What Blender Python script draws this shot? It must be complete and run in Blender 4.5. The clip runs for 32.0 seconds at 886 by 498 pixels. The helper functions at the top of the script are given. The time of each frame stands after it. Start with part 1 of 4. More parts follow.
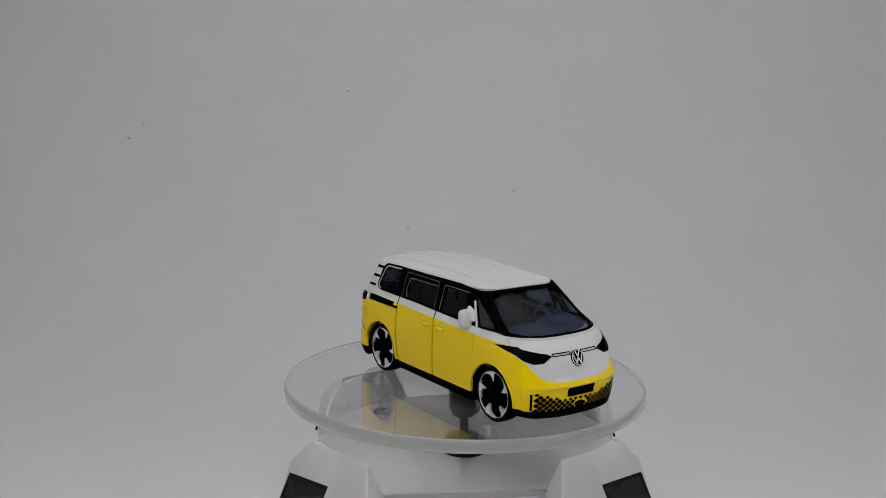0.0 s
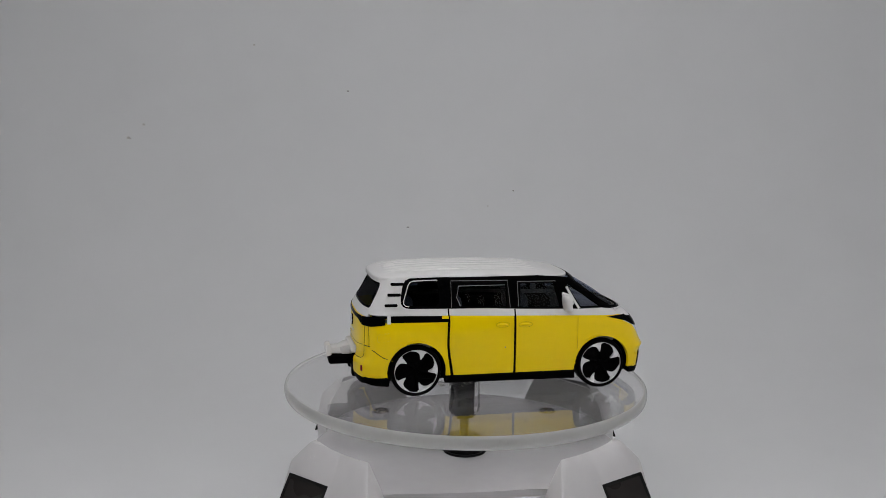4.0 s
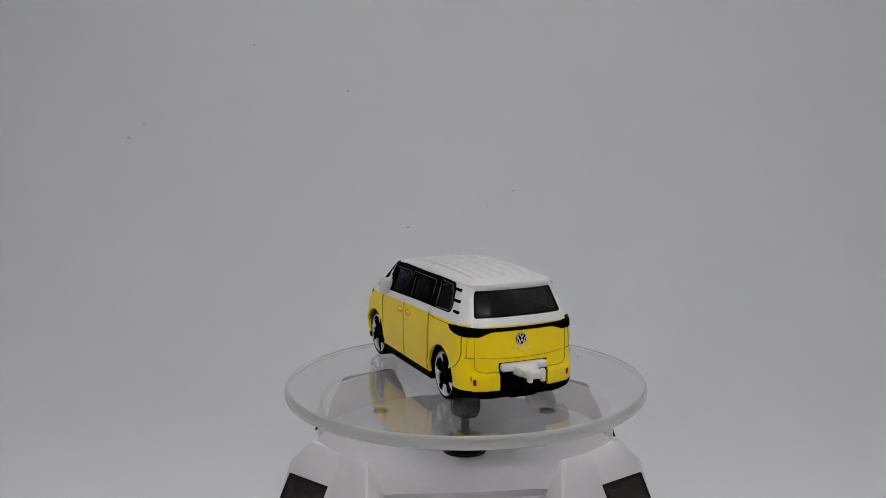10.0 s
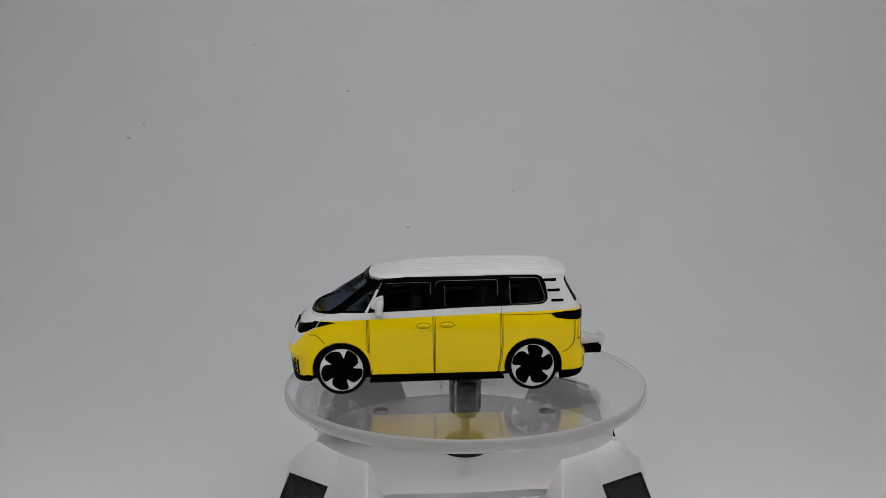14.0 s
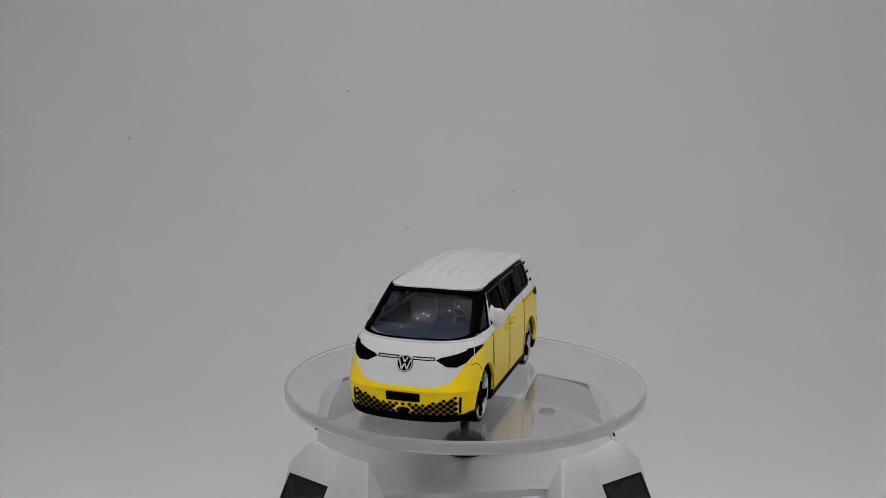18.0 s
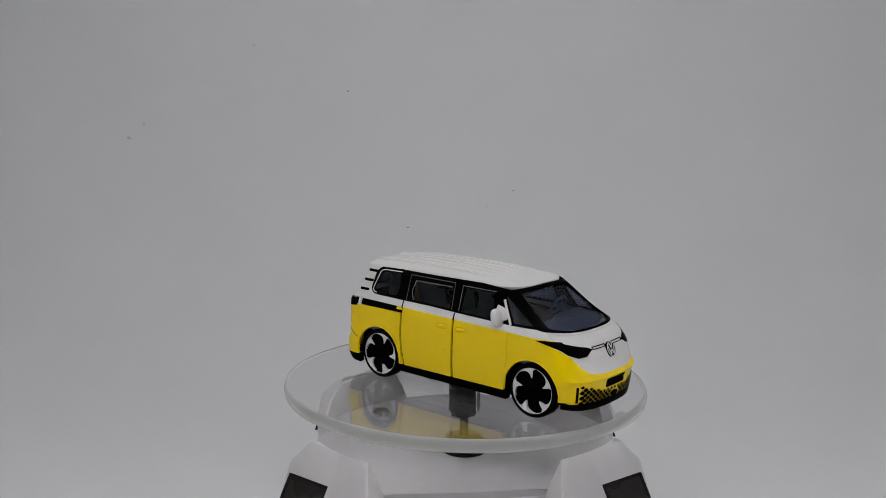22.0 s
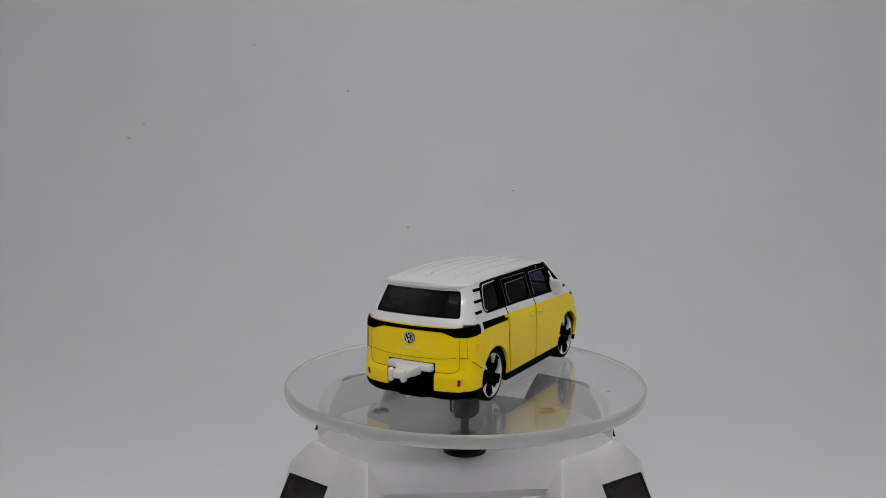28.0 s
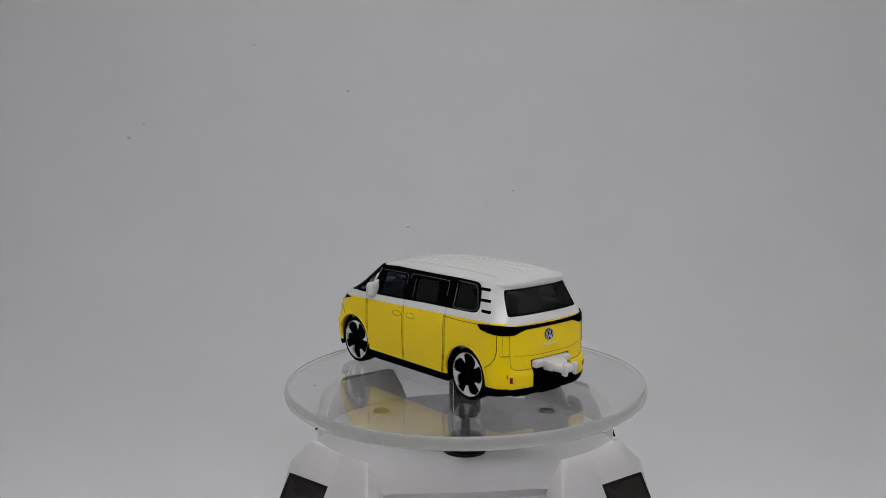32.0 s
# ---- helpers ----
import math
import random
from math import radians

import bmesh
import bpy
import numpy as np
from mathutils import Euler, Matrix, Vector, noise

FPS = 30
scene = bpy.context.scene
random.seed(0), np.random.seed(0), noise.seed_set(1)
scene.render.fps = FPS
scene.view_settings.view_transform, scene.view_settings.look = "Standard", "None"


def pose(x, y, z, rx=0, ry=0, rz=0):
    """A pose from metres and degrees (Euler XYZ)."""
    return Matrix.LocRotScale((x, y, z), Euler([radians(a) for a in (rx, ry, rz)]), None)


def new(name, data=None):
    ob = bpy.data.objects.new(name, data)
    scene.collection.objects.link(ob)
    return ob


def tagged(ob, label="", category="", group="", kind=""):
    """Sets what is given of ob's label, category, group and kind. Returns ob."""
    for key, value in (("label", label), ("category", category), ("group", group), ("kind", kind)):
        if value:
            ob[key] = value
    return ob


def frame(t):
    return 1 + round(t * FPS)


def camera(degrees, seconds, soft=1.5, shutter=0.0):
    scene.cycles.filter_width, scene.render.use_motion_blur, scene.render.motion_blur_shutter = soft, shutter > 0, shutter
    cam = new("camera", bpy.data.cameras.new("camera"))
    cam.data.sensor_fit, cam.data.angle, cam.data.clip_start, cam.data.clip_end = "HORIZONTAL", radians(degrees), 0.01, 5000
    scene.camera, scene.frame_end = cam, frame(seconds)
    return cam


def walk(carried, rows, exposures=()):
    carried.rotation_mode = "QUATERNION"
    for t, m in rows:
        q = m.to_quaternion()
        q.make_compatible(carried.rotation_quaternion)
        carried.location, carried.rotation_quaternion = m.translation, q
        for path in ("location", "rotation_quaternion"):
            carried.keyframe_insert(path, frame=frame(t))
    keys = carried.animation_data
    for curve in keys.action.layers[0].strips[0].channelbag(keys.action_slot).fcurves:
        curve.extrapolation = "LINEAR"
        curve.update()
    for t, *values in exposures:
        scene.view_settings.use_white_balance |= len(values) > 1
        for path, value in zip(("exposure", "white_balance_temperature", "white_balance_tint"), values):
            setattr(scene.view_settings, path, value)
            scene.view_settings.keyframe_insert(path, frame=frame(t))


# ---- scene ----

from mathutils.geometry import delaunay_2d_cdt

# ---- camera: it stands still a hand's length before a turntable ----
DISC_TOP = 0.0499          # height of the platter's upper face over the table
EYE_UP = 0.115
cam = camera(51.245, 32.0, soft=0.6)
STAND = pose(0, -0.22, EYE_UP, 90 - 8.646, 0, 1.423) @ pose(0, 0, 0, 0, 0, 0.09)
walk(cam, [(0, STAND), (32, STAND)])

# ---- world and light ----
world = bpy.data.worlds.new("studio")
scene.world = world
world.use_nodes = True
world.node_tree.nodes["Background"].inputs[0].default_value = (0.80, 0.84, 0.90, 1)
world.node_tree.nodes["Background"].inputs[1].default_value = 0.4
scene.view_settings.exposure = 0.0
LED_POWER = (740.0, 2860.0)   # emission of each diode in the back and the front lamp bar
LAMP_Y, LAMP_Z = (26.0, -195.0), 275.0
LED_COLOUR = (0.985, 0.985, 1.0)


# ---- materials ----
def material(name, colour, rough=0.5, metal=0.0, coat=0.0, spec=0.5, grain=0.0, size=900.0, bump=0.0, tone=0.08, wear=0.0):
    """A painted, plastic or metal surface: grain and stains vary its colour and gloss, bump its relief."""
    m = bpy.data.materials.new(name)
    m.use_nodes = True
    n, l = m.node_tree.nodes, m.node_tree.links
    b = n["Principled BSDF"]
    b.inputs["Metallic"].default_value = metal
    b.inputs["Coat Weight"].default_value = coat
    b.inputs["Coat Roughness"].default_value = 0.08
    b.inputs["Specular IOR Level"].default_value = spec
    where = n.new("ShaderNodeTexCoord")
    fine = n.new("ShaderNodeTexNoise")
    fine.inputs["Scale"].default_value, fine.inputs["Detail"].default_value = size, 5
    wide = n.new("ShaderNodeTexNoise")
    wide.inputs["Scale"].default_value, wide.inputs["Detail"].default_value = size * 0.09, 3
    for t in (fine, wide):
        l.new(where.outputs["Object"], t.inputs["Vector"])
    both = n.new("ShaderNodeMath")
    both.operation = "ADD"
    l.new(fine.outputs["Fac"], both.inputs[0])
    l.new(wide.outputs["Fac"], both.inputs[1])
    ramp = n.new("ShaderNodeMapRange")
    ramp.inputs["From Min"].default_value, ramp.inputs["From Max"].default_value = 0.6, 1.4
    ramp.inputs["To Min"].default_value, ramp.inputs["To Max"].default_value = 1 - tone, 1 + tone * 0.4
    l.new(both.outputs[0], ramp.inputs["Value"])
    tint = n.new("ShaderNodeVectorMath")
    tint.operation = "SCALE"
    tint.inputs[0].default_value = colour
    l.new(ramp.outputs[0], tint.inputs["Scale"])
    l.new(tint.outputs[0], b.inputs["Base Color"])
    gloss = n.new("ShaderNodeMapRange")
    gloss.inputs["From Min"].default_value, gloss.inputs["From Max"].default_value = 0.3, 0.75
    gloss.inputs["To Min"].default_value, gloss.inputs["To Max"].default_value = max(rough - grain, 0.02), rough + grain
    l.new(wide.outputs["Fac"], gloss.inputs["Value"])
    l.new(gloss.outputs[0], b.inputs["Roughness"])
    if bump:
        k = n.new("ShaderNodeBump")
        k.inputs["Strength"].default_value, k.inputs["Distance"].default_value = bump, 0.0002
        l.new(fine.outputs["Fac"], k.inputs["Height"])
        l.new(k.outputs["Normal"], b.inputs["Normal"])
    return m


def clear(name, tint, gloss=0.04, rough=0.0, dirt=0.0, wave=0.0):
    """A tinted see-through pane with a mirror gloss and faint smears."""
    m = bpy.data.materials.new(name)
    m.use_nodes = True
    n, l = m.node_tree.nodes, m.node_tree.links
    n.remove(n["Principled BSDF"])
    out = n["Material Output"]
    see = n.new("ShaderNodeBsdfTransparent")
    see.inputs[0].default_value = (*tint, 1)
    shine = n.new("ShaderNodeBsdfGlossy")
    shine.inputs["Roughness"].default_value = rough
    if wave:
        at, swell, relief = n.new("ShaderNodeTexCoord"), n.new("ShaderNodeTexNoise"), n.new("ShaderNodeBump")
        swell.inputs["Scale"].default_value, swell.inputs["Detail"].default_value = 240, 1
        relief.inputs["Strength"].default_value, relief.inputs["Distance"].default_value = wave, 0.0004
        l.new(at.outputs["Object"], swell.inputs["Vector"])
        l.new(swell.outputs["Fac"], relief.inputs["Height"])
        l.new(relief.outputs["Normal"], shine.inputs["Normal"])
    mix = n.new("ShaderNodeMixShader")
    mix.inputs[0].default_value = gloss
    l.new(see.outputs[0], mix.inputs[1])
    l.new(shine.outputs[0], mix.inputs[2])
    last = mix
    if dirt:
        where, smear = n.new("ShaderNodeTexCoord"), n.new("ShaderNodeTexNoise")
        smear.inputs["Scale"].default_value, smear.inputs["Detail"].default_value = 160, 6
        l.new(where.outputs["Object"], smear.inputs["Vector"])
        r = n.new("ShaderNodeMapRange")
        r.inputs["From Min"].default_value, r.inputs["From Max"].default_value = 0.5, 0.8
        r.inputs["To Max"].default_value = dirt
        l.new(smear.outputs["Fac"], r.inputs["Value"])
        dust = n.new("ShaderNodeBsdfDiffuse")
        dust.inputs[0].default_value = (0.75, 0.75, 0.75, 1)
        last = n.new("ShaderNodeMixShader")
        l.new(r.outputs[0], last.inputs[0])
        l.new(mix.outputs[0], last.inputs[1])
        l.new(dust.outputs[0], last.inputs[2])
    l.new(last.outputs[0], out.inputs["Surface"])
    return m


def acrylic(name, colour, rough, ior=1.49, milk=0.0, haze=0.0):
    m = bpy.data.materials.new(name)
    m.use_nodes = True
    b = m.node_tree.nodes["Principled BSDF"]
    b.inputs["Base Color"].default_value = (*colour, 1)
    b.inputs["Roughness"].default_value = rough
    b.inputs["IOR"].default_value = ior
    b.inputs["Transmission Weight"].default_value = 1 - milk
    b.inputs["Coat Weight"].default_value = min(1.0, 3 * milk)
    b.inputs["Coat Roughness"].default_value = 0.03
    n, l = m.node_tree.nodes, m.node_tree.links
    if haze:
        where, cloud, amount = n.new("ShaderNodeTexCoord"), n.new("ShaderNodeTexNoise"), n.new("ShaderNodeMapRange")
        cloud.inputs["Scale"].default_value, cloud.inputs["Detail"].default_value = 70, 6
        amount.inputs["From Min"].default_value, amount.inputs["From Max"].default_value = 0.3, 0.75
        amount.inputs["To Min"].default_value, amount.inputs["To Max"].default_value = haze * 0.6, haze * 1.6
        dust, mix = n.new("ShaderNodeBsdfDiffuse"), n.new("ShaderNodeMixShader")
        dust.inputs[0].default_value = (0.8, 0.79, 0.79, 1)
        l.new(where.outputs["Object"], cloud.inputs["Vector"])
        l.new(cloud.outputs["Fac"], amount.inputs["Value"])
        l.new(amount.outputs[0], mix.inputs[0])
        l.new(b.outputs[0], mix.inputs[1])
        l.new(dust.outputs[0], mix.inputs[2])
        l.new(mix.outputs[0], n["Material Output"].inputs["Surface"])
    if rough > 0.1:
        t = n.new("ShaderNodeTexNoise")
        t.inputs["Scale"].default_value = 1500
        k = n.new("ShaderNodeBump")
        k.inputs["Strength"].default_value, k.inputs["Distance"].default_value = 0.25, 0.0002
        l.new(t.outputs["Fac"], k.inputs["Height"])
        l.new(k.outputs["Normal"], b.inputs["Normal"])
    return m


def glowing(name, colour, strength):
    m = bpy.data.materials.new(name)
    m.use_nodes = True
    b = m.node_tree.nodes["Principled BSDF"]
    b.inputs["Base Color"].default_value = (*colour, 1)
    b.inputs["Emission Color"].default_value = (*colour, 1)
    b.inputs["Emission Strength"].default_value = strength
    return m


PAPER = material("backdrop_paper", (0.82, 0.82, 0.825), 0.85, grain=0.05, size=30, bump=0.05, tone=0.03, spec=0.1)
TENT = material("tent_cloth", (0.94, 0.94, 0.94), 0.9, size=60, tone=0.05, spec=0.1)
DARK = material("dark_cloth", (0.03, 0.03, 0.032), 0.9, size=60, tone=0.1, spec=0.1)
# greyer than TENT only so that the left side bounces less light
CLOTH = material("dimming_tent_cloth", (0.87, 0.87, 0.87), 0.9, size=60, tone=0.05, spec=0.1)
YELLOW = material("yellow_paint", (0.98, 0.70, 0.0), 0.35, coat=0.5, spec=0.08, grain=0.04, size=700, bump=0.03, tone=0.03)
WHITE = material("white_paint", (0.72, 0.705, 0.695), 0.33, coat=0.5, spec=0.2, grain=0.05, size=700, bump=0.04, tone=0.05)
BLACK = material("black_paint", (0.002, 0.002, 0.0022), 0.12, coat=0.0, spec=0.004, grain=0.06, size=600, bump=0.04, tone=0.2)
CHASSIS = material("black_plastic", (0.002, 0.002, 0.0022), 0.42, spec=0.006, grain=0.1, size=700, bump=0.12, tone=0.3)
TYRE = material("tyre_plastic", (0.002, 0.002, 0.0022), 0.38, spec=0.02, grain=0.1, size=900, bump=0.1, tone=0.3)
SILVER = material("silver_print", (0.82, 0.82, 0.83), 0.22, metal=0.3, grain=0.08, size=1200, bump=0.05, tone=0.1)
# darkened yellow for engraved seams, and for shade drawn in hollows and creases
LINE = material("seam_and_shade_line", (0.16, 0.125, 0.004), 0.5, spec=0.1, size=900, tone=0.3)
CABIN = material("grey_blue_plastic", (0.26, 0.28, 0.325), 0.5, grain=0.08, size=500, bump=0.08, tone=0.12)
SEAT = material("dark_grey_plastic", (0.3, 0.305, 0.32), 0.5, grain=0.08, size=500, bump=0.1, tone=0.15)
EDGE = material("pale_edge", (0.16, 0.16, 0.165), 0.25, coat=0.3, size=1200, tone=0.5)
RED = material("red_lacquer", (0.22, 0.003, 0.006), 0.35, coat=0.2, spec=0.1, size=900, tone=0.15)
MARK = material("pale_print", (0.72, 0.70, 0.55), 0.4, size=900)
TINTED = clear("tinted_glass", (0.56, 0.59, 0.66), 0.042, 0.0)
DARKGLASS = clear("dark_tinted_glass", (0.40, 0.42, 0.46), 0.014, 0.01, 0.0, 0.4)
REARGLASS = clear("wavy_rear_glass", (0.36, 0.38, 0.41), 0.025, 0.01, 0.0, 0.55)
ACRYLIC = acrylic("clear_acrylic", (0.89, 0.885, 0.89), 0.0, haze=0.02)
HUBCLEAR = acrylic("clear_hub", (0.96, 0.955, 0.955), 0.0)
FROST = acrylic("frosted_edge", (0.88, 0.87, 0.84), 0.45, 1.35, 0.4)
BASEWHITE = material("white_glossy_plastic", (0.44, 0.428, 0.435), 0.14, coat=0.3, grain=0.05, size=220, bump=0.02, tone=0.05)
BLOCKWHITE = material("white_satin_plastic", (0.52, 0.505, 0.508), 0.38, grain=0.08, size=260, bump=0.05, tone=0.07)
CELL = material("solar_cell", (0.014, 0.011, 0.010), 0.3, spec=0.15, grain=0.08, size=400, tone=0.25)
CELLFRAME = material("black_rim", (0.003, 0.003, 0.003), 0.35, spec=0.1, size=500, tone=0.2)
STEEL = material("dark_steel", (0.10, 0.10, 0.105), 0.35, metal=0.8, grain=0.1, size=900, bump=0.3, tone=0.3)
HUBCORE = material("streaked_dark_steel", (0.03, 0.03, 0.033), 0.22, metal=0.6, grain=0.1, size=600, bump=0.4, tone=0.8)
BRASS = material("nickel_screw", (0.30, 0.28, 0.25), 0.25, metal=1.0, grain=0.08, size=900, tone=0.2)
SCUFF = material("glue_smear", (0.2, 0.2, 0.2), 0.6, size=900, tone=0.3)
SPECK = material("dust_speck", (0.45, 0.44, 0.43), 0.8, size=900, tone=0.2)
SMUDGE = material("pale_smudge", (0.70, 0.67, 0.65), 0.9, size=400, tone=0.1, spec=0.1)
SOOT = material("dark_speck", (0.03, 0.03, 0.03), 0.8, size=900, tone=0.2)
LEDS = [glowing("led", LED_COLOUR, p) for p in LED_POWER]


# ---- building helpers (millimetres in, metres out) ----
def finish(bm, angle=32):
    me = bpy.data.meshes.new("mesh")
    bmesh.ops.recalc_face_normals(bm, faces=bm.faces)
    for v in bm.verts:
        v.co *= 0.001
    for f in bm.faces:
        f.smooth = True
    bm.to_mesh(me)
    bm.free()
    me.set_sharp_from_angle(angle=radians(angle))
    return me


def part(name, bm, mat, parent, label="", angle=32):
    """One mesh object under a thing or a part; bm in millimetres in the thing's space."""
    ob = new(name, finish(bm, angle))
    for m in (mat if isinstance(mat, (list, tuple)) else [mat]):
        ob.data.materials.append(m)
    if parent:
        ob.parent = parent
    return tagged(ob, label)


def box(lo, hi, bevel=0.0, seg=2, turn=None):
    bm = bmesh.new()
    bmesh.ops.create_cube(bm, size=1)
    lo, hi = Vector(lo), Vector(hi)
    for v in bm.verts:
        v.co = Vector([(a + b) / 2 + c * (b - a) for a, b, c in zip(lo, hi, v.co)])
    if bevel:
        bmesh.ops.bevel(bm, geom=list(bm.edges), offset=bevel, segments=seg, affect="EDGES", profile=0.5)
    if turn:
        mid = (lo + hi) / 2
        bmesh.ops.transform(bm, matrix=Matrix.Translation(mid) @ turn @ Matrix.Translation(-mid), verts=bm.verts)
    return bm


def lathe(profile, steps=64, axis="Z", centre=(0, 0, 0), mats=None):
    """Turns (radius, height) rows round an axis; a radius of 0 closes the end."""
    bm = bmesh.new()
    rings = []
    for r, h in profile:
        if r <= 0:
            rings.append([bm.verts.new((0, 0, h))])
        else:
            rings.append([bm.verts.new((r * math.cos(2 * math.pi * k / steps), r * math.sin(2 * math.pi * k / steps), h)) for k in range(steps)])
    for i, (a, b) in enumerate(zip(rings, rings[1:])):
        for k in range(steps):
            j = (k + 1) % steps
            if len(a) == 1 and len(b) == 1:
                continue
            if len(a) == 1:
                f = bm.faces.new((a[0], b[k], b[j]))
            elif len(b) == 1:
                f = bm.faces.new((a[k], a[j], b[0]))
            else:
                f = bm.faces.new((a[k], a[j], b[j], b[k]))
            if mats:
                f.material_index = mats[i]
    m = Matrix()
    if axis == "Y":
        m = Matrix.Rotation(radians(-90), 4, "X")
    if axis == "X":
        m = Matrix.Rotation(radians(90), 4, "Y")
    bmesh.ops.transform(bm, matrix=Matrix.Translation(centre) @ m, verts=bm.verts)
    return bm


def prism(points, lo, hi, plane="xy"):
    """A flat outline given thickness."""
    bm = bmesh.new()
    put = {"xy": lambda a, b, h: (a, b, h), "xz": lambda a, b, h: (a, h, b), "yz": lambda a, b, h: (h, a, b)}[plane]
    low = [bm.verts.new(put(a, b, lo)) for a, b in points]
    top = [bm.verts.new(put(a, b, hi)) for a, b in points]
    bm.faces.new(low)
    bm.faces.new(top)
    n = len(points)
    for k in range(n):
        bm.faces.new((low[k], low[(k + 1) % n], top[(k + 1) % n], top[k]))
    return bm


def tube(points, radius, steps=8):
    bm = bmesh.new()
    rings = []
    pts = [Vector(p) for p in points]
    for i, p in enumerate(pts):
        way = (pts[min(i + 1, len(pts) - 1)] - pts[max(i - 1, 0)]).normalized()
        side = way.orthogonal().normalized() if i == 0 else (side - way * side.dot(way)).normalized()
        up = way.cross(side)
        rings.append([bm.verts.new(p + radius * (math.cos(2 * math.pi * k / steps) * side + math.sin(2 * math.pi * k / steps) * up)) for k in range(steps)])
    for a, b in zip(rings, rings[1:]):
        for k in range(steps):
            bm.faces.new((a[k], a[(k + 1) % steps], b[(k + 1) % steps], b[k]))
    bm.faces.new(rings[0])
    bm.faces.new(rings[-1])
    return bm


def join(target, other):
    me = bpy.data.meshes.new("joined")
    other.to_mesh(me)
    other.free()
    target.from_mesh(me)
    bpy.data.meshes.remove(me)
    return target


def hull(points, bevel=0.0):
    bm = bmesh.new()
    for p in points:
        bm.verts.new(p)
    got = bmesh.ops.convex_hull(bm, input=list(bm.verts))
    loose = [v for v in bm.verts if not v.link_faces]
    bmesh.ops.delete(bm, geom=loose, context="VERTS")
    bmesh.ops.dissolve_limit(bm, angle_limit=0.02, verts=list(bm.verts), edges=list(bm.edges))
    if bevel:
        bmesh.ops.bevel(bm, geom=list(bm.edges), offset=bevel, segments=2, affect="EDGES", profile=0.5)
    return bm


# ---- the van's skin: stacked rounded outlines; x forward, y to its left, z up from the platter ----
N = 2.8


def steps_of(rows):
    xs, ys = [r[0] for r in rows], [r[1] for r in rows]
    return lambda v: float(np.interp(v, xs, ys))


half_width = steps_of([(0, 13.0), (2.5, 13.5), (5, 14.0), (8, 14.2), (12, 14.2), (16, 14.1), (18.2, 13.85), (19.2, 13.4), (20.3, 12.95), (21.2, 12.7), (23.4, 12.05), (25.8, 11.3), (26.9, 10.8), (27.8, 10.2), (29, 9.2)])
nose = steps_of([(0, 40.8), (3, 41.2), (5, 41.6), (7, 41.8), (8.4, 41.8), (8.9, 42.2), (9.4, 42.55), (9.9, 42.45), (10.4, 42.0), (10.9, 41.65), (12, 41.25), (14.4, 40.5), (15.6, 39.8), (17.2, 38.4), (18.3, 37.0), (19.1, 35.6), (20, 33.8), (21.6, 30.9), (24, 27.3), (26.2, 24.0), (27, 22.6), (28, 20.5), (29, 17)])
tail = steps_of([(0, -27.0), (2.5, -27.4), (3.5, -28.0), (5, -28.55), (7.7, -28.65), (8.2, -28.5), (8.7, -28.1), (9.4, -27.9), (13, -27.8), (15.6, -27.8), (18, -27.7), (19, -27.3), (20.5, -26.5), (24.5, -24.35), (26, -23.85), (27, -23.7), (29, -21)])
bow = steps_of([(0, 9.5), (12, 9.5), (17, 10.5), (19.8, 10), (23, 7.6), (26.5, 5.5), (29, 5)])
back_bow = steps_of([(0, 6), (16, 6), (19, 5.5), (26, 5)])


def belt(x):
    return 18.45 - 0.027 * x


def skin_y(x, z):
    f, r, w = nose(z), tail(z), half_width(z)
    if x > f - bow(z):
        u = min((x - f + bow(z)) / bow(z), 1)
        return w * (1 - u ** N) ** (1 / N)
    if x < r + back_bow(z):
        u = min((r + back_bow(z) - x) / back_bow(z), 1)
        return w * (1 - u ** N) ** (1 / N)
    return w


def on_side(s):
    return lambda x, z: Vector((x, s * skin_y(x, z), z))


def on_nose(p, z):
    a = radians(4 * p)
    return Vector((nose(z) - bow(z) + bow(z) * max(math.cos(a), 0) ** (2 / N), half_width(z) * math.copysign(abs(math.sin(a)) ** (2 / N), a), z))


def on_tail(p, z):
    a = radians(4 * p)
    return Vector((tail(z) + back_bow(z) - back_bow(z) * max(math.cos(a), 0) ** (2 / N), half_width(z) * math.copysign(abs(math.sin(a)) ** (2 / N), a), z))


def arc_y(y, z):
    """The place along the nose's or tail's bow at which the skin is y off the middle."""
    return math.copysign(math.degrees(math.asin(min((abs(y) / half_width(z)) ** (N / 2), 1))) / 4, y)


def arc_x(x, z, s, back=False):
    b = back_bow(z) if back else bow(z)
    u = (tail(z) + b - x) / b if back else (x - nose(z) + b) / b
    return s * math.degrees(math.acos(min(max(u, 0), 1) ** (N / 2))) / 4


def seam_x(p, z, back=False):
    return (on_tail if back else on_nose)(p, z).x


def dense(loop, step):
    out = []
    for (a, b), (c, d) in zip(loop, loop[1:] + loop[:1]):
        n = max(1, math.ceil(math.hypot(c - a, d - b) / step))
        out += [(a + (c - a) * k / n, b + (d - b) * k / n) for k in range(n)]
    return out


def rounded(loop, radius, n=5):
    """The outline with its corners rounded."""
    out = []
    m = len(loop)
    for i in range(m):
        p, a, b = Vector(loop[i]), Vector(loop[i - 1]), Vector(loop[(i + 1) % m])
        r = min(radius, (a - p).length * 0.45, (b - p).length * 0.45)
        s, e = p + (a - p).normalized() * r, p + (b - p).normalized() * r
        for k in range(n + 1):
            t = k / n
            out.append(tuple((1 - t) ** 2 * s + 2 * t * (1 - t) * p + t * t * e))
    return out


def within(x, y, loop):
    odd = False
    for (a, b), (c, d) in zip(loop, loop[1:] + loop[:1]):
        if (b > y) != (d > y) and x < a + (y - b) / (d - b) * (c - a):
            odd = not odd
    return odd


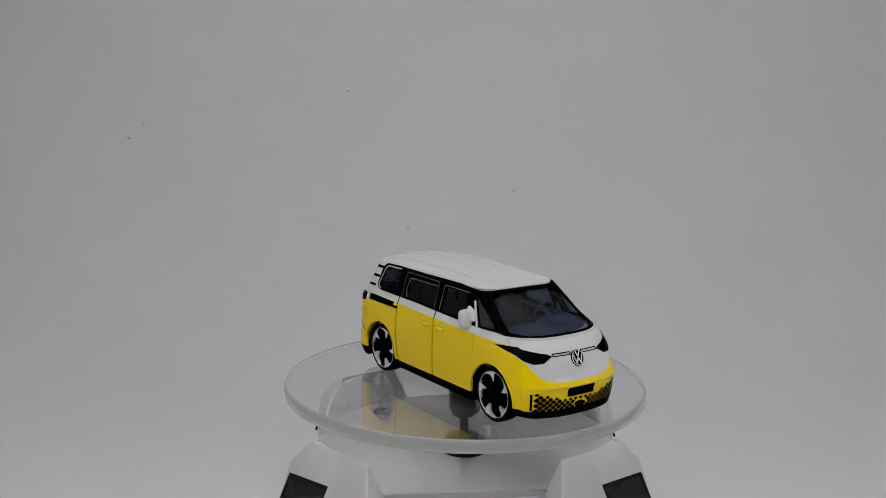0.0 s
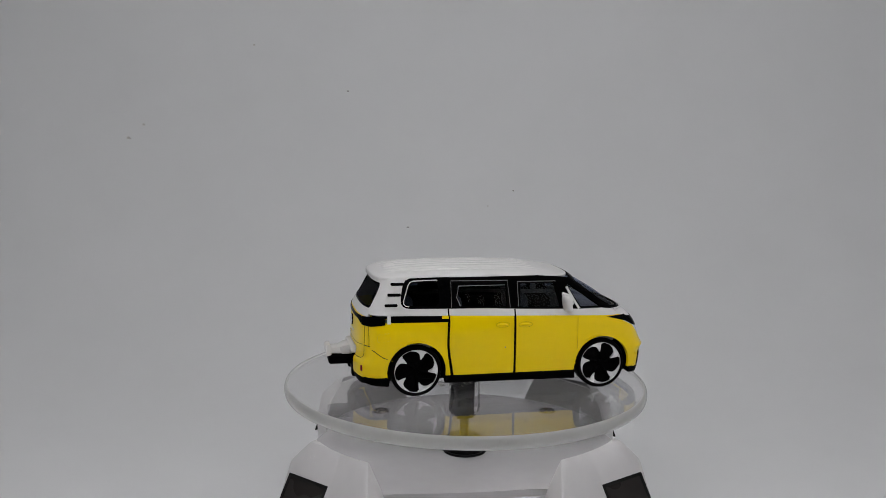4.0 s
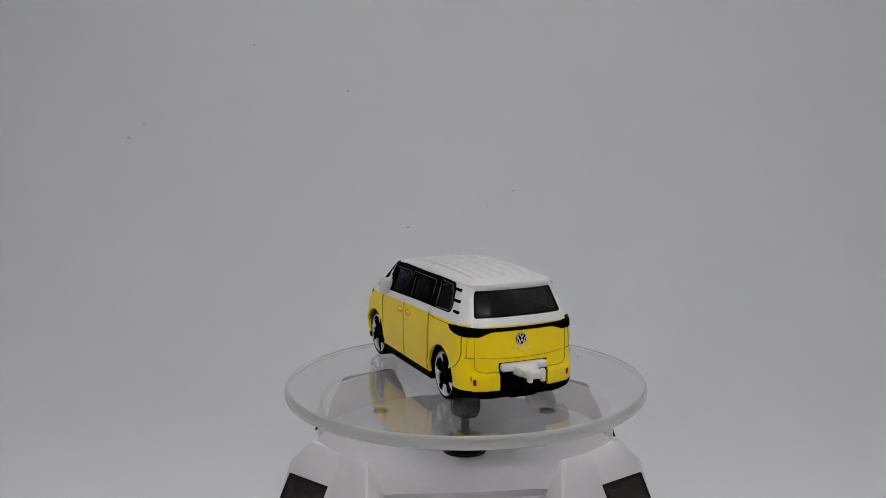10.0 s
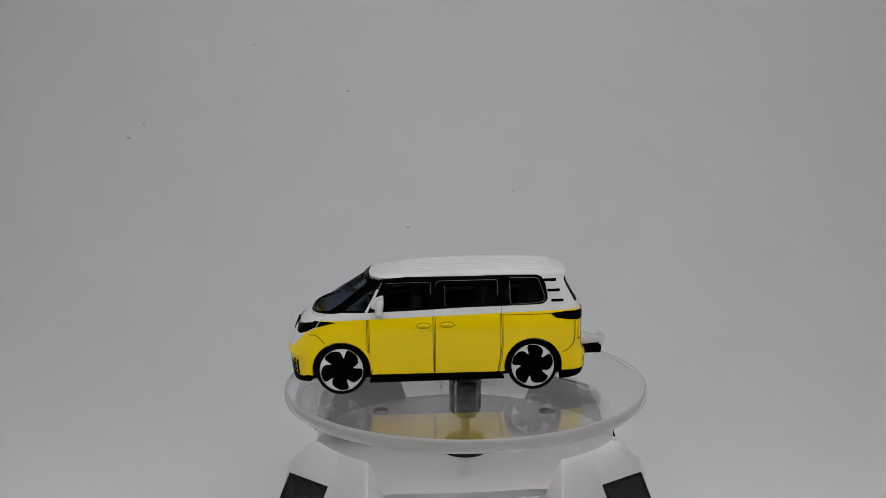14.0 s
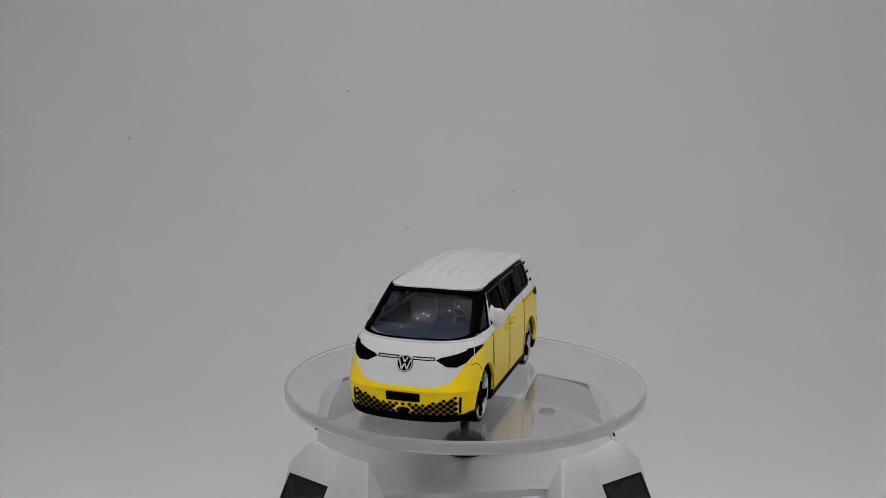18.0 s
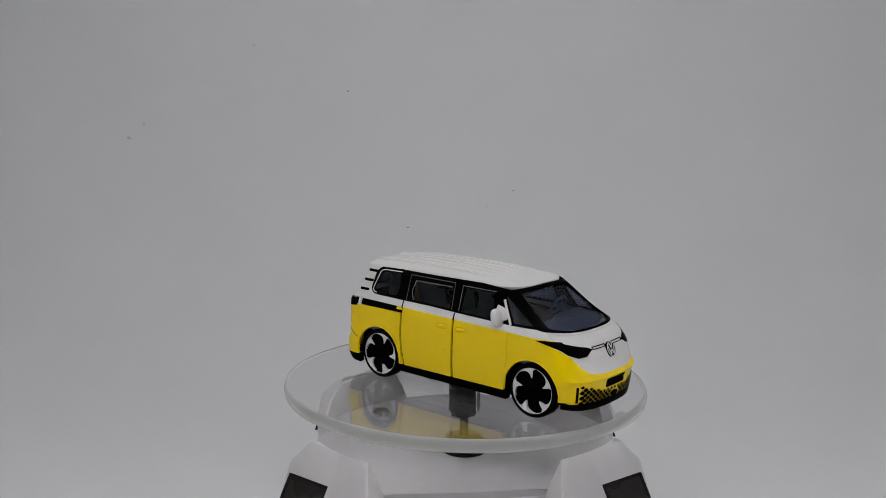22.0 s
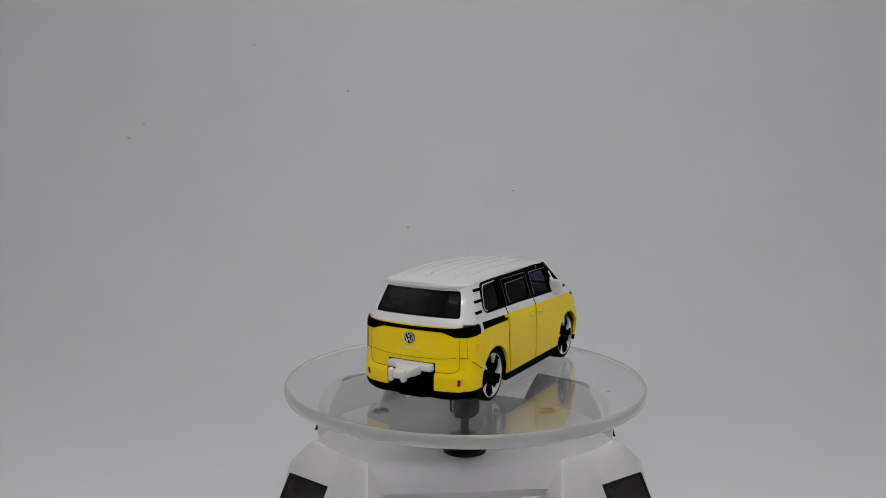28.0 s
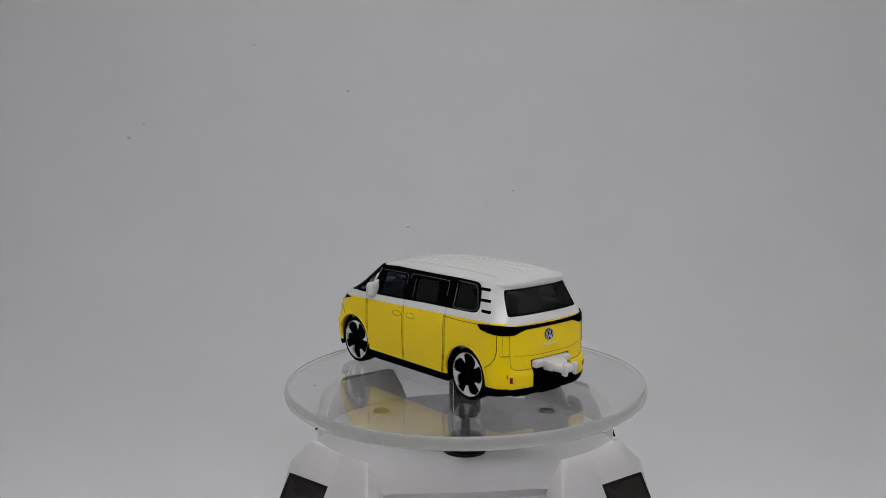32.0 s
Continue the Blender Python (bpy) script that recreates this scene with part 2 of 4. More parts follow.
def panel(outline, place, off=0.0, thick=0.6, holes=(), step=1.0):
    """A piece of sheet that follows the skin within an outline, with holes through it."""
    loops = [dense(list(o), step) for o in (outline, *holes)]
    pts, edges = [], []
    for lp in loops:
        k = len(pts)
        pts += [Vector(q) for q in lp]
        edges += [(k + i, k + (i + 1) % len(lp)) for i in range(len(lp))]
    x0, x1 = min(p[0] for p in outline), max(p[0] for p in outline)
    z0, z1 = min(p[1] for p in outline), max(p[1] for p in outline)
    nx, nz = max(1, round((x1 - x0) / step)), max(1, round((z1 - z0) / step))
    rim = np.array([tuple(p) for p in pts])
    for i in range(1, nx):
        for j in range(1, nz):
            q = (x0 + (x1 - x0) * i / nx, z0 + (z1 - z0) * j / nz)
            if np.min(np.hypot(rim[:, 0] - q[0], rim[:, 1] - q[1])) > step * 0.45:
                pts.append(Vector(q))
    v2, _, f2, *_ = delaunay_2d_cdt(pts, edges, [], 0, 1e-5)
    inside = lambda x, y: sum(within(x, y, lp) for lp in loops) % 2 == 1
    f2 = [f for f in f2 if inside(sum(v2[i][0] for i in f) / 3, sum(v2[i][1] for i in f) / 3)]
    bm = bmesh.new()
    top, low = [], []
    h = 0.25
    for u, w in v2:
        p = place(u, w)
        du, dw = place(u + h, w) - place(u - h, w), place(u, w + h) - place(u, w - h)
        n = du.cross(dw)
        n = n.normalized() if n.length > 1e-9 else Vector((0, 0, 1))
        if n.dot(p - Vector((8, 0, 10))) < 0:
            n = -n
        top.append(bm.verts.new(p + n * off))
        low.append(bm.verts.new(p + n * (off - thick)))
    used = {}
    for f in f2:
        try:
            bm.faces.new([top[i] for i in f])
            bm.faces.new([low[i] for i in reversed(f)])
        except ValueError:
            continue
        for a, b in zip(f, f[1:] + f[:1]):
            used[(a, b)] = True
    for a, b in list(used):
        if (b, a) not in used:
            bm.faces.new((top[b], top[a], low[a], low[b]))
    bmesh.ops.delete(bm, geom=[v for v in bm.verts if not v.link_faces], context="VERTS")
    return bm


def arch(cx, cz, r, z0, n=20):
    """The upper part of a wheel arch, from its back foot to its front foot at height z0."""
    a0 = math.asin((z0 - cz) / r)
    return [(cx - r * math.cos(a0 + (math.pi - 2 * a0) * k / n), cz + r * math.sin(a0 + (math.pi - 2 * a0) * k / n)) for k in range(n + 1)]


def stroke(path, width):
    """A band of even width along a path, as an outline."""
    pts = [Vector(p) for p in path]
    left, right = [], []
    for i, p in enumerate(pts):
        w = (pts[min(i + 1, len(pts) - 1)] - pts[max(i - 1, 0)]).normalized()
        o = Vector((-w.y, w.x)) * width / 2
        left.append(tuple(p + o))
        right.append(tuple(p - o))
    return left + right[::-1]


WHEELS = [(29.4, 5.95), (-14.95, 5.95)]
ARCH_R = 6.75
FS, RS = 15.0, 13.0       # where the nose and tail pieces meet the sides, along their bows


def van():
    v = new("toy_van")
    tagged(v, "yellow and white die-cast toy van on a clear platter", "toy van", kind="")
    bottom = 4.9
    for s, gap in ((1, 0.16), (-1, 0.62)):
        side = on_side(s)
        zs = lambda z0, z1, n=8: [z0 + (z1 - z0) * k / n for k in range(n + 1)]
        # fender, two doors, rear quarter
        fa, ra = arch(*WHEELS[0], ARCH_R, bottom), arch(*WHEELS[1], ARCH_R, bottom)
        g = gap / 2
        fender = [(23.16, belt(23)), (23.16, 8.6)] + [q for q in fa if q[0] > 23.16 and q[1] >= bottom - 0.01] + [(seam_x(FS, z), z) for z in zs(bottom, belt(34))]
        part("front_fender", panel(fender, side), YELLOW, v)
        fd = [(8.0 + g, bottom), (22.4, bottom), (22.75, 7.5), (23.04, 10.5), (23.04, belt(23)), (7.95 + g, belt(8)), (7.95 + g, 12)]
        part("front_door", panel(fd, side, 0.04), YELLOW, v)
        sd = [(7.95 - g, belt(8)), (-7.6 + g, belt(-7.6)), (-7.75 + g, 12), (-7.5 + g, 9.5), (-6.7 + g, bottom), (7.98 - g, bottom), (7.95 - g, 12)]
        part("sliding_door", panel(sd, side, 0.05), YELLOW, v)
        rq = [(-7.6 - g, belt(-7.6) - (1.45 if s < 0 else 0)), (-7.75 - g, 12), (-7.5 - g, 9.5), (-6.8 - g, bottom)] + [q for q in reversed(ra) if q[1] >= bottom - 0.01 and q[0] < -8.1] + [(seam_x(RS, z, True), z) for z in zs(bottom, 17.4 if s < 0 else belt(-24))]
        if s < 0:
            rq = rq + [(-21.2, 17.4)]
        part("rear_quarter_panel", panel(rq, side, 0.0), YELLOW, v)
        # dark seams behind the joints
        for x, z0, z1 in ((7.95, 4.9, 26.5 if s < 0 else 18.2), (-7.65, 4.9, 26.5 if s < 0 else 18.6), (23.1, 7.8, 17.8)):
            part("door_seam", panel([(x - 0.9, z0), (x + 0.9, z0), (x + 0.9, z1), (x - 0.9, z1)], side, -0.5, 0.3), CHASSIS, v)
        # sill
        part("sill", panel([(-8.3, 3.0), (22.9, 2.75), (22.6, bottom), (-7.6, bottom)], side, -0.05, 1.6), CHASSIS, v)
        part("bumper_skirt", panel([(-21.0, 4.7), (-21.2, 2.75)] + [(seam_x(RS + 1.5, z, True), z) for z in (3.1, 3.8, 4.7)], side, 0.08, 1.2, (), 0.8), CHASSIS, v)
        # belt strip and rear pillar in white, round the dark window band
        base = [(29.0, 19.3), (23.5, 19.25), (12, 19.55), (0, 20.0), (-9, 20.15), (-16.2, 20.3)]
        pillar = [(-17.3, 20.45), (-18.05, 20.85), (-18.45, 21.5), (-18.5, 22.3), (-18.1, 24.8), (-17.75, 25.8), (-17.2, 26.5), (-16.2, 26.9)]
        lowedge = [(seam_x(RS, z, True), z) for z in zs(26.95, belt(-24))]
        strip = base + pillar + lowedge + [(x, belt(x)) for x in (-18, -12, -7.6, 0, 8, 15, 23, 29)] + [(seam_x(FS, belt(34)), belt(34)), (seam_x(FS, 18.9), 18.9)]
        part("belt_panel", panel(strip, side, 0.02), WHITE, v)
        for x, z1 in ((7.95, 19.65), (-7.65, 20.1)):
            part("door_line", panel(stroke([(x, belt(x) - 0.1), (x, z1)], 0.34 if s < 0 else 0.13), side, 0.06, 0.15, (), 0.6), BLACK if s < 0 else SEAT, v)
        part("cabin_lining", panel([(-21.5, 12.4), (28.5, 12.4), (28.5, 18.0), (8, 18.9), (-21.5, 19.6)], side, -0.75, 0.25, (), 1.6), CHASSIS, v)
        # window band
        wf = lambda z: seam_x(17.0, z)
        band = base + pillar + [(-9.9, 27.0), (0, 26.9), (14, 26.95), (19.2, 26.6)] + [(wf(z), z) for z in zs(26.35, 19.6)]
        quarter = rounded([(-9.8, 26.1), (-16.4, 26.0), (-17.9, 21.0), (-9.7, 20.75)], 1.5)
        middle = rounded([(6.1 if s < 0 else 4.9, 25.3), (-5.3 if s < 0 else -3.6, 25.3), (-5.2 if s < 0 else -3.7, 20.6), (6.2 if s < 0 else 4.9, 20.3)], 0.6)
        front = rounded([(17.6, 25.3), (9.5, 25.3), (9.2, 20.1), (19.0, 19.85)], 0.4)
        corner = rounded([(21.2, 25.0), (20.7, 25.1), (23.9, 19.8), (wf(19.8) - 0.3, 19.75)], 0.2)
        wins = [quarter, middle, front, corner]
        part("window_frame", panel(band, side, 0.05, 0.5, wins, 0.9), BLACK, v)
        for w in wins:
            part("side_window", panel(w, side, -0.15, 0.2, (), 1.2), TINTED if w is corner else DARKGLASS, v)
        # bright edges on the window frames
        loop = [(-9.9, 26.4), (-15.4, 26.3), (-16.2, 26.05), (-16.65, 25.5), (-17.85, 22.0), (-17.85, 21.4), (-17.4, 20.95), (-16.6, 20.8)] + ([] if s < 0 else [(-14.5, 20.6), (-10.2, 20.45), (-9.75, 20.9), (-9.75, 25.8)])
        part("window_trim", panel(stroke(loop, 0.2 if s < 0 else 0.13), side, 0.1, 0.2, (), 0.7), WHITE if s < 0 else EDGE, v)
        if s > 0:
            lines = ([(18.8, 25.6), (9.6, 25.75), (8.6, 25.5), (8.55, 23.2)], [(7.55, 24.6), (7.2, 25.6), (6.4, 25.95), (-6.6, 26.0), (-6.9, 25.6), (-6.9, 22.6)], [(5.3, 24.9), (5.35, 20.6), (5.0, 20.3)])
        else:
            lines = ([(8.9, 20.2), (8.9, 25.7), (18.2, 25.6)], [(5.9, 25.0), (-5.0, 25.0), (-5.6, 22.5), (-4.8, 20.6)])
        for way in lines:
            part("frame_edge", panel(stroke(way, 0.1), side, 0.1, 0.15, (), 0.7), EDGE if s > 0 else SEAT, v)
        part("pillar_trim", panel(stroke([(23.5, 19.3), (22.1, 21.7), (20.7, 24.3)], 0.55), side, 0.16, 0.3), WHITE, v)
        part("door_frame_line", panel(stroke([(6.9, 20.0), (6.55, 26.0), (-6.8, 26.15), (-6.9, 20.3)] if s < 0 else [(23.0, 19.6), (19.8, 25.8)], 0.14), side, 0.1, 0.15, (), 0.7), EDGE if s < 0 else SEAT, v)
        # vents on the rear pillar
        for x0, x1, z in ((-20.6, -17.65, 25.7), (-21.4, -18.4, 23.4), (-22.15, -19.25, 21.15)):
            part("pillar_vent", panel(rounded([(x0, z - 0.32), (x1, z - 0.32), (x1, z + 0.32), (x0, z + 0.32)], 0.3), side, 0.1, 0.3, (), 0.8), BLACK, v)
        # door handles
        for x in (4.95, 10.4):
            bm = bmesh.new()
            bmesh.ops.create_uvsphere(bm, u_segments=20, v_segments=10, radius=1)
            for q in bm.verts:
                q.co = Vector((x + q.co.x * 1.2, s * (14.15 + q.co.y * 0.34), 16.35 - 0.02 * x + q.co.z * 0.33))
            h = part("door_handle", bm, YELLOW, v)
            # shade of the handle's hollow, drawn as a dark ring on the skin
            o = 0.13 if s > 0 else 0.04
            ring = [(x + (1.6 + o) * math.cos(a), 16.35 - 0.02 * x + (0.6 + 0.8 * o) * math.sin(a)) for a in [2 * math.pi * k / 24 for k in range(24)]]
            inner = [(x + 1.6 * math.cos(a), 16.35 - 0.02 * x + 0.6 * math.sin(a)) for a in [2 * math.pi * k / 24 for k in range(24)]]
            part("handle_recess_shade", panel(ring, side, 0.075, 0.15, [inner], 0.6), LINE, v)
        # mirror with its foot
        bm = bmesh.new()
        bmesh.ops.create_uvsphere(bm, u_segments=24, v_segments=14, radius=1)
        for q in bm.verts:
            k = Vector([math.copysign(abs(c) ** 0.62, c) for c in q.co])
            q.co = Vector((20.4 + k.x * 0.95 - 0.25 * k.z, s * (14.0 + k.y * 1.8), 20.55 + k.z * 2.0 + 0.1 * k.y))
        mirror = part("wing_mirror", bm, WHITE, v)
        part("mirror_foot", hull([(19.2, s * 12.4, 23.4), (21.8, s * 12.6, 22.6), (22.6, s * 12.9, 20.2), (20.4, s * 13.0, 20.0), (20.0, s * 14.0, 22.2), (21.4, s * 14.0, 20.0), (19.6, s * 13.9, 19.9)], 0.25), WHITE, v)
        # wheels
        for cx, cz in WHEELS:
            wheel(v, cx, cz, s)
            well = lathe([(ARCH_R - 0.02, 1.2), (ARCH_R - 0.02, 7.6), (0, 7.6)], 40, "Y", (cx, s * 13.9, cz))
            if s > 0:
                bmesh.ops.scale(well, vec=(1, -1, 1), space=Matrix.Translation((0, -s * 13.9, 0)), verts=well.verts)
            for q in [q for q in well.verts]:
                if q.co.z < 4.0:
                    q.co.z = 4.0
            part("wheel_well", well, CHASSIS, v)
        for cx, cz in WHEELS:
            part("arch_flare", panel(stroke(arch(cx, cz, ARCH_R + 0.4, 6.2), 0.7), side, 0.1, 0.4, (), 0.7), YELLOW, v)
        # engraved lines
        if s > 0:
            part("body_line", panel(stroke([(36.6, 14.3), (35.4, 14.4), (34.4, 14.0), (33.5, 13.1), (32.9, 12.0)], 0.16), side, 0.05, 0.1, (), 0.5), LINE, v)
            part("body_line", panel(stroke([(-21.3, 8.9), (-23.2, 10.0), (-24.4, 11.4), (-24.75, 13), (-24.75, 16.5)], 0.16), side, 0.06, 0.1, (), 0.5), LINE, v)
            part("body_line", panel(stroke([(-7.4, 18.2), (-14, 18.15), (-19, 18.3)], 0.14), side, 0.06, 0.1, (), 0.5), LINE, v)
            for x in (23.1, 7.95, -7.65):
                lo = 5.2
                for o in (-0.28, 0.28):
                    part("door_line", panel(stroke([(x + o, belt(x)), (x + o, 11), (x + o * 0.8 + (0.15 if x < 0 else (-0.2 if x > 20 else 0)), 8.6), (x + o * 0.7 + (0.75 if x < 0 else (-0.75 if x > 20 else 0)), lo)], 0.12), side, 0.07, 0.1, (), 0.8), LINE, v)
        else:
            part("body_line", panel(stroke([(-20.4, 8.7), (-22.6, 9.6), (-25.0, 11.3)], 0.16), side, 0.06, 0.1, (), 0.5), LINE, v)
            part("charging_flap", panel(rounded([(-23.4, 13.0), (-21.0, 13.0), (-21.0, 15.2), (-23.4, 15.2)], 0.7), side, 0.06, 0.2), YELLOW, v)
            flap = rounded([(-23.9, 12.9), (-20.9, 13.4), (-21.0, 14.9), (-24.1, 14.9)], 0.6)
            part("flap_line", panel(flap, side, 0.16, 0.2, [[(-22.5 + (x + 22.5) * 0.93, 14.1 + (z - 14.1) * 0.9) for x, z in flap]], 0.5), YELLOW, v)
            part("paint_speck", lathe([(0, 0.05), (0.16, 0.0)], 8, "Y", (5.6, -14.3, 11.0)), SEAT, v)
            # open rail of the sliding door
            part("door_rail", panel([(-8.0, 17.35), (-20.5, 17.35), (-20.5, 18.95), (-8.0, 18.75)], side, -0.25, 0.5), BLACK, v)
            part("rail_post", panel([(-21.7, 17.2), (-20.9, 17.2), (-20.9, 19.1), (-21.7, 19.1)], side, 0.12, 0.4, (), 0.5), WHITE, v)
            part("rail_edge", panel([(-7.7, 18.0), (-9.2, 18.0), (-9.2, 18.7), (-7.7, 18.7)], side, 0.05, 0.3, (), 0.5), YELLOW, v)
    nose_of(v)
    tail_of(v)
    roof_of(v)
    cabin_of(v)
    # underbody
    part("underbody", box((-24, -8.0, 2.3), (37, 8.0, 4.6), 0.5), CHASSIS, v)
    part("floor_pan", box((-7.6, -13.2, 2.9), (22.2, 13.2, 4.2), 0.3), CHASSIS, v)
    for cx, cz in WHEELS:
        part("axle", lathe([(0, -12), (0.6, -12), (0.6, 12), (0, 12)], 12, "Y", (cx, 0, cz)), STEEL, v)
    return v


def wheel(v, cx, cz, s):
    """A black wheel with a pale ring and five pale blades."""
    w = new("wheel")
    w.parent = v
    w.location = Vector((cx, s * 13.25, cz)) * 0.001
    def out(bm):
        if s < 0:
            bmesh.ops.scale(bm, vec=(1, -1, 1), verts=bm.verts)
        return bm
    part("tyre", out(lathe([(4.7, -3.6), (5.6, -3.5), (5.9, -3.1), (5.95, -2.6), (5.95, -0.55), (5.8, -0.1), (5.4, 0.08), (5.0, 0.05), (4.85, -0.15), (4.8, -3.6)], 56, "Y")), TYRE, w)
    part("rim", out(lathe([(0, -0.55), (1.2, -0.5), (3.6, -0.75), (4.85, -0.55), (4.85, -1.6), (0, -1.6)], 48, "Y")), BLACK, w)
    part("rim_ring", out(lathe([(4.86, -0.5), (4.88, -0.02), (4.93, 0.07), (4.99, 0.05), (5.02, -0.5)], 56, "Y")), SILVER, w)
    for k in range(5):
        a0 = 2 * math.pi * k / 5 + radians((100 if cx > 0 else 68) if s > 0 else (95 if cx > 0 else 68))
        d = 1 if s < 0 else -1
        pts = []
        for r, a in ((4.86, -0.16), (4.86, 0.05), (4.86, 0.2), (4.86, 0.35), (4.86, 0.5), (4.86, 0.68), (4.6, 0.46), (4.35, 0.32), (4.05, 0.21), (3.6, 0.13), (3.1, 0.07), (2.7, 0.0), (3.2, -0.06), (3.9, -0.08), (4.5, -0.11)):
            q = a0 + d * a
            pts.append((r * math.cos(q), r * math.sin(q)))
        part("blade", out(prism(pts, -0.75, -0.12, "xz")), SILVER, w)
        q = a0 - d * 0.25
        part("spoke", out(tube([(1.0 * math.cos(q), -0.55, 1.0 * math.sin(q)), (4.5 * math.cos(q + 0.15 * d), -0.5, 4.5 * math.sin(q + 0.15 * d))], 0.42, 8)), BLACK, w)
    part("hub_cap", out(lathe([(0, -0.2), (0.5, -0.22), (0.75, -0.35), (0.85, -0.6)], 20, "Y")), CHASSIS, w)


def badge(v, where, r, way, tilt=0.0):
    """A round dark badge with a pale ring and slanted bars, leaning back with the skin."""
    lean = Matrix.Translation(where) @ Matrix.Rotation(radians(-tilt * way), 4, "Y")
    def put(name, bm, mat, parent, label=""):
        bmesh.ops.transform(bm, matrix=lean, verts=bm.verts)
        return part(name, bm, mat, parent, label)
    d = way
    b = put("badge", lathe([(r, -0.3 * d), (r, 0.12 * d), (r * 0.94, 0.2 * d), (0, 0.2 * d)], 36, "X"), BLACK, v, "round black badge with a silver ring")
    put("badge_ring", lathe([(r * 0.86, 0.16 * d), (r * 0.87, 0.27 * d), (r * 0.94, 0.27 * d), (r * 0.96, 0.16 * d)], 36, "X"), SILVER, b)
    for p, q in (((-0.30, 0.74), (-0.02, 0.14)), ((0.30, 0.74), (0.02, 0.14)), ((-0.70, 0.42), (-0.32, -0.70)), ((0.70, 0.42), (0.32, -0.70)), ((-0.32, -0.70), (-0.02, -0.04)), ((0.32, -0.70), (0.02, -0.04))):
        put("badge_bar", tube([(0.2 * d, p[0] * r, p[1] * r), (0.2 * d, q[0] * r, q[1] * r)], r * 0.085, 6), SILVER, b)


def nose_of(v):
    zs = lambda z0, z1, n=8: [z0 + (z1 - z0) * k / n for k in range(n + 1)]
    chin = [(13.2, 16.2), (11.8, 14.6), (10.7, 12.8), (9.3, 11.35), (7.6, 10.75), (5.5, 10.5), (2.5, 10.42)]
    ch = [(arc_y(y, z), z) for y, z in chin]
    ch = ch + [(-p, z) for p, z in reversed(ch)]
    # yellow front below, with room for the dark lip
    part("front_bumper", panel([(FS, belt(34)), (FS, 4.6), (-FS, 4.6), (-FS, belt(34))] + [(p, z - 0.0) for p, z in reversed(ch)], on_nose, 0.0, 0.6), YELLOW, v)
    top = 18.95
    part("bonnet", panel([(FS, top), (FS, belt(34))] + ch + [(-FS, belt(34)), (-FS, top)] + [(p, top - 0.25 * math.cos(p / 12 * 1.57)) for p in (-12, -9, -6, -3, 0, 3, 6, 9, 12)], on_nose, 0.02, 0.6), WHITE, v)
    lip = [on_nose(p, top - 0.3 - 0.25 * math.cos(p / 12 * 1.57)) for p in [-14.5 + 29 * k / 40 for k in range(41)]]
    part("bonnet_edge", tube(lip, 0.27, 12), WHITE, v)
    part("front_lip", panel([(FS + 2.2, 4.75), (FS + 2.2, 3.5), (12, 3.1), (0, 2.95), (-12, 3.1), (-FS - 2.2, 3.5), (-FS - 2.2, 4.75), (-12, 4.55), (-5, 4.0), (5, 4.0), (12, 4.55)], on_nose, 0.15, 1.4), CHASSIS, v)
    # windscreen, its dark border and pillars
    glass = [(13.0, 19.5), (12.6, 25.7), (6, 26.15), (0, 26.25), (-6, 26.15), (-12.6, 25.7), (-13.0, 19.5), (-8, 19.0), (0, 18.85), (8, 19.0)]
    border = [(17.0, 19.5), (17.0, 26.2), (12, 26.4), (8, 26.55), (0, 26.65), (-8, 26.55), (-12, 26.4), (-17.0, 26.2), (-17.0, 19.5), (-13.5, 18.75), (-8, 18.6), (0, 18.45), (8, 18.6), (13.5, 18.75)]
    part("windscreen_frame", panel(border, on_nose, 0.06, 0.5, [glass]), BLACK, v)
    def bent(p, z):
        q = on_nose(p, z)
        h = z - 18.9
        return Vector((35.4 - 1.25 * h - 0.052 * h * h - 0.022 * q.y ** 2 - 0.00007 * q.y ** 4, q.y, z))
    part("windscreen", panel(glass, bent, -0.06, 0.25, (), 0.6), TINTED, v)
    # lamps
    for s in (1, -1):
        lamp = [(arc_y(6.2, 15.5), 15.5), (arc_y(8.4, 14.35), 14.35), (arc_y(10.4, 14.2), 14.2), (arc_y(12.0, 14.9), 14.9), (arc_x(35.6, 15.9, 1), 15.8), (arc_x(32.2, 16.9, 1), 16.75), (arc_x(30.2, 17.2, 1), 17.25), (arc_x(32.5, 17.3, 1), 17.4), (arc_x(35.5, 17.2, 1), 17.3), (arc_y(11.6, 17.0), 17.0), (arc_y(9.2, 16.4), 16.35), (arc_y(7.2, 15.95), 15.95)]
        part("headlight", panel([(p * s, z) for p, z in lamp], on_nose, 0.1, 0.4, (), 0.7), BLACK, v, "black wrap-round headlight")
        if s > 0:
            part("lamp_divider", panel(stroke([(arc_x(35.0, 15.9, 1) * s, 15.7), (arc_x(34.4, 17, 1) * s, 17.45)], 0.16), on_nose, 0.2, 0.2, (), 0.5), WHITE, v)
        bar = [(arc_y(1.5, 15.9), 15.95), (arc_y(6.05, 15.9), 15.95), (arc_y(6.05, 15.3), 15.35), (arc_y(1.5, 15.3), 15.35)]
        hole = [(arc_y(1.6, 15.8), 15.8), (arc_y(5.9, 15.8), 15.8), (arc_y(5.9, 15.5), 15.5), (arc_y(1.6, 15.5), 15.5)]
        part("light_bar", panel([(p * s, z) for p, z in bar], on_nose, 0.14, 0.3, [[(p * s, z) for p, z in hole]], 0.5), BLACK, v)
        slot = rounded([(arc_y(11.15, 6.5) * s, 8.4), (arc_y(11.55, 6.5) * s, 8.4), (arc_y(11.6, 6.5) * s, 4.9), (arc_y(11.2, 6.5) * s, 4.9)], 0.12, 3)
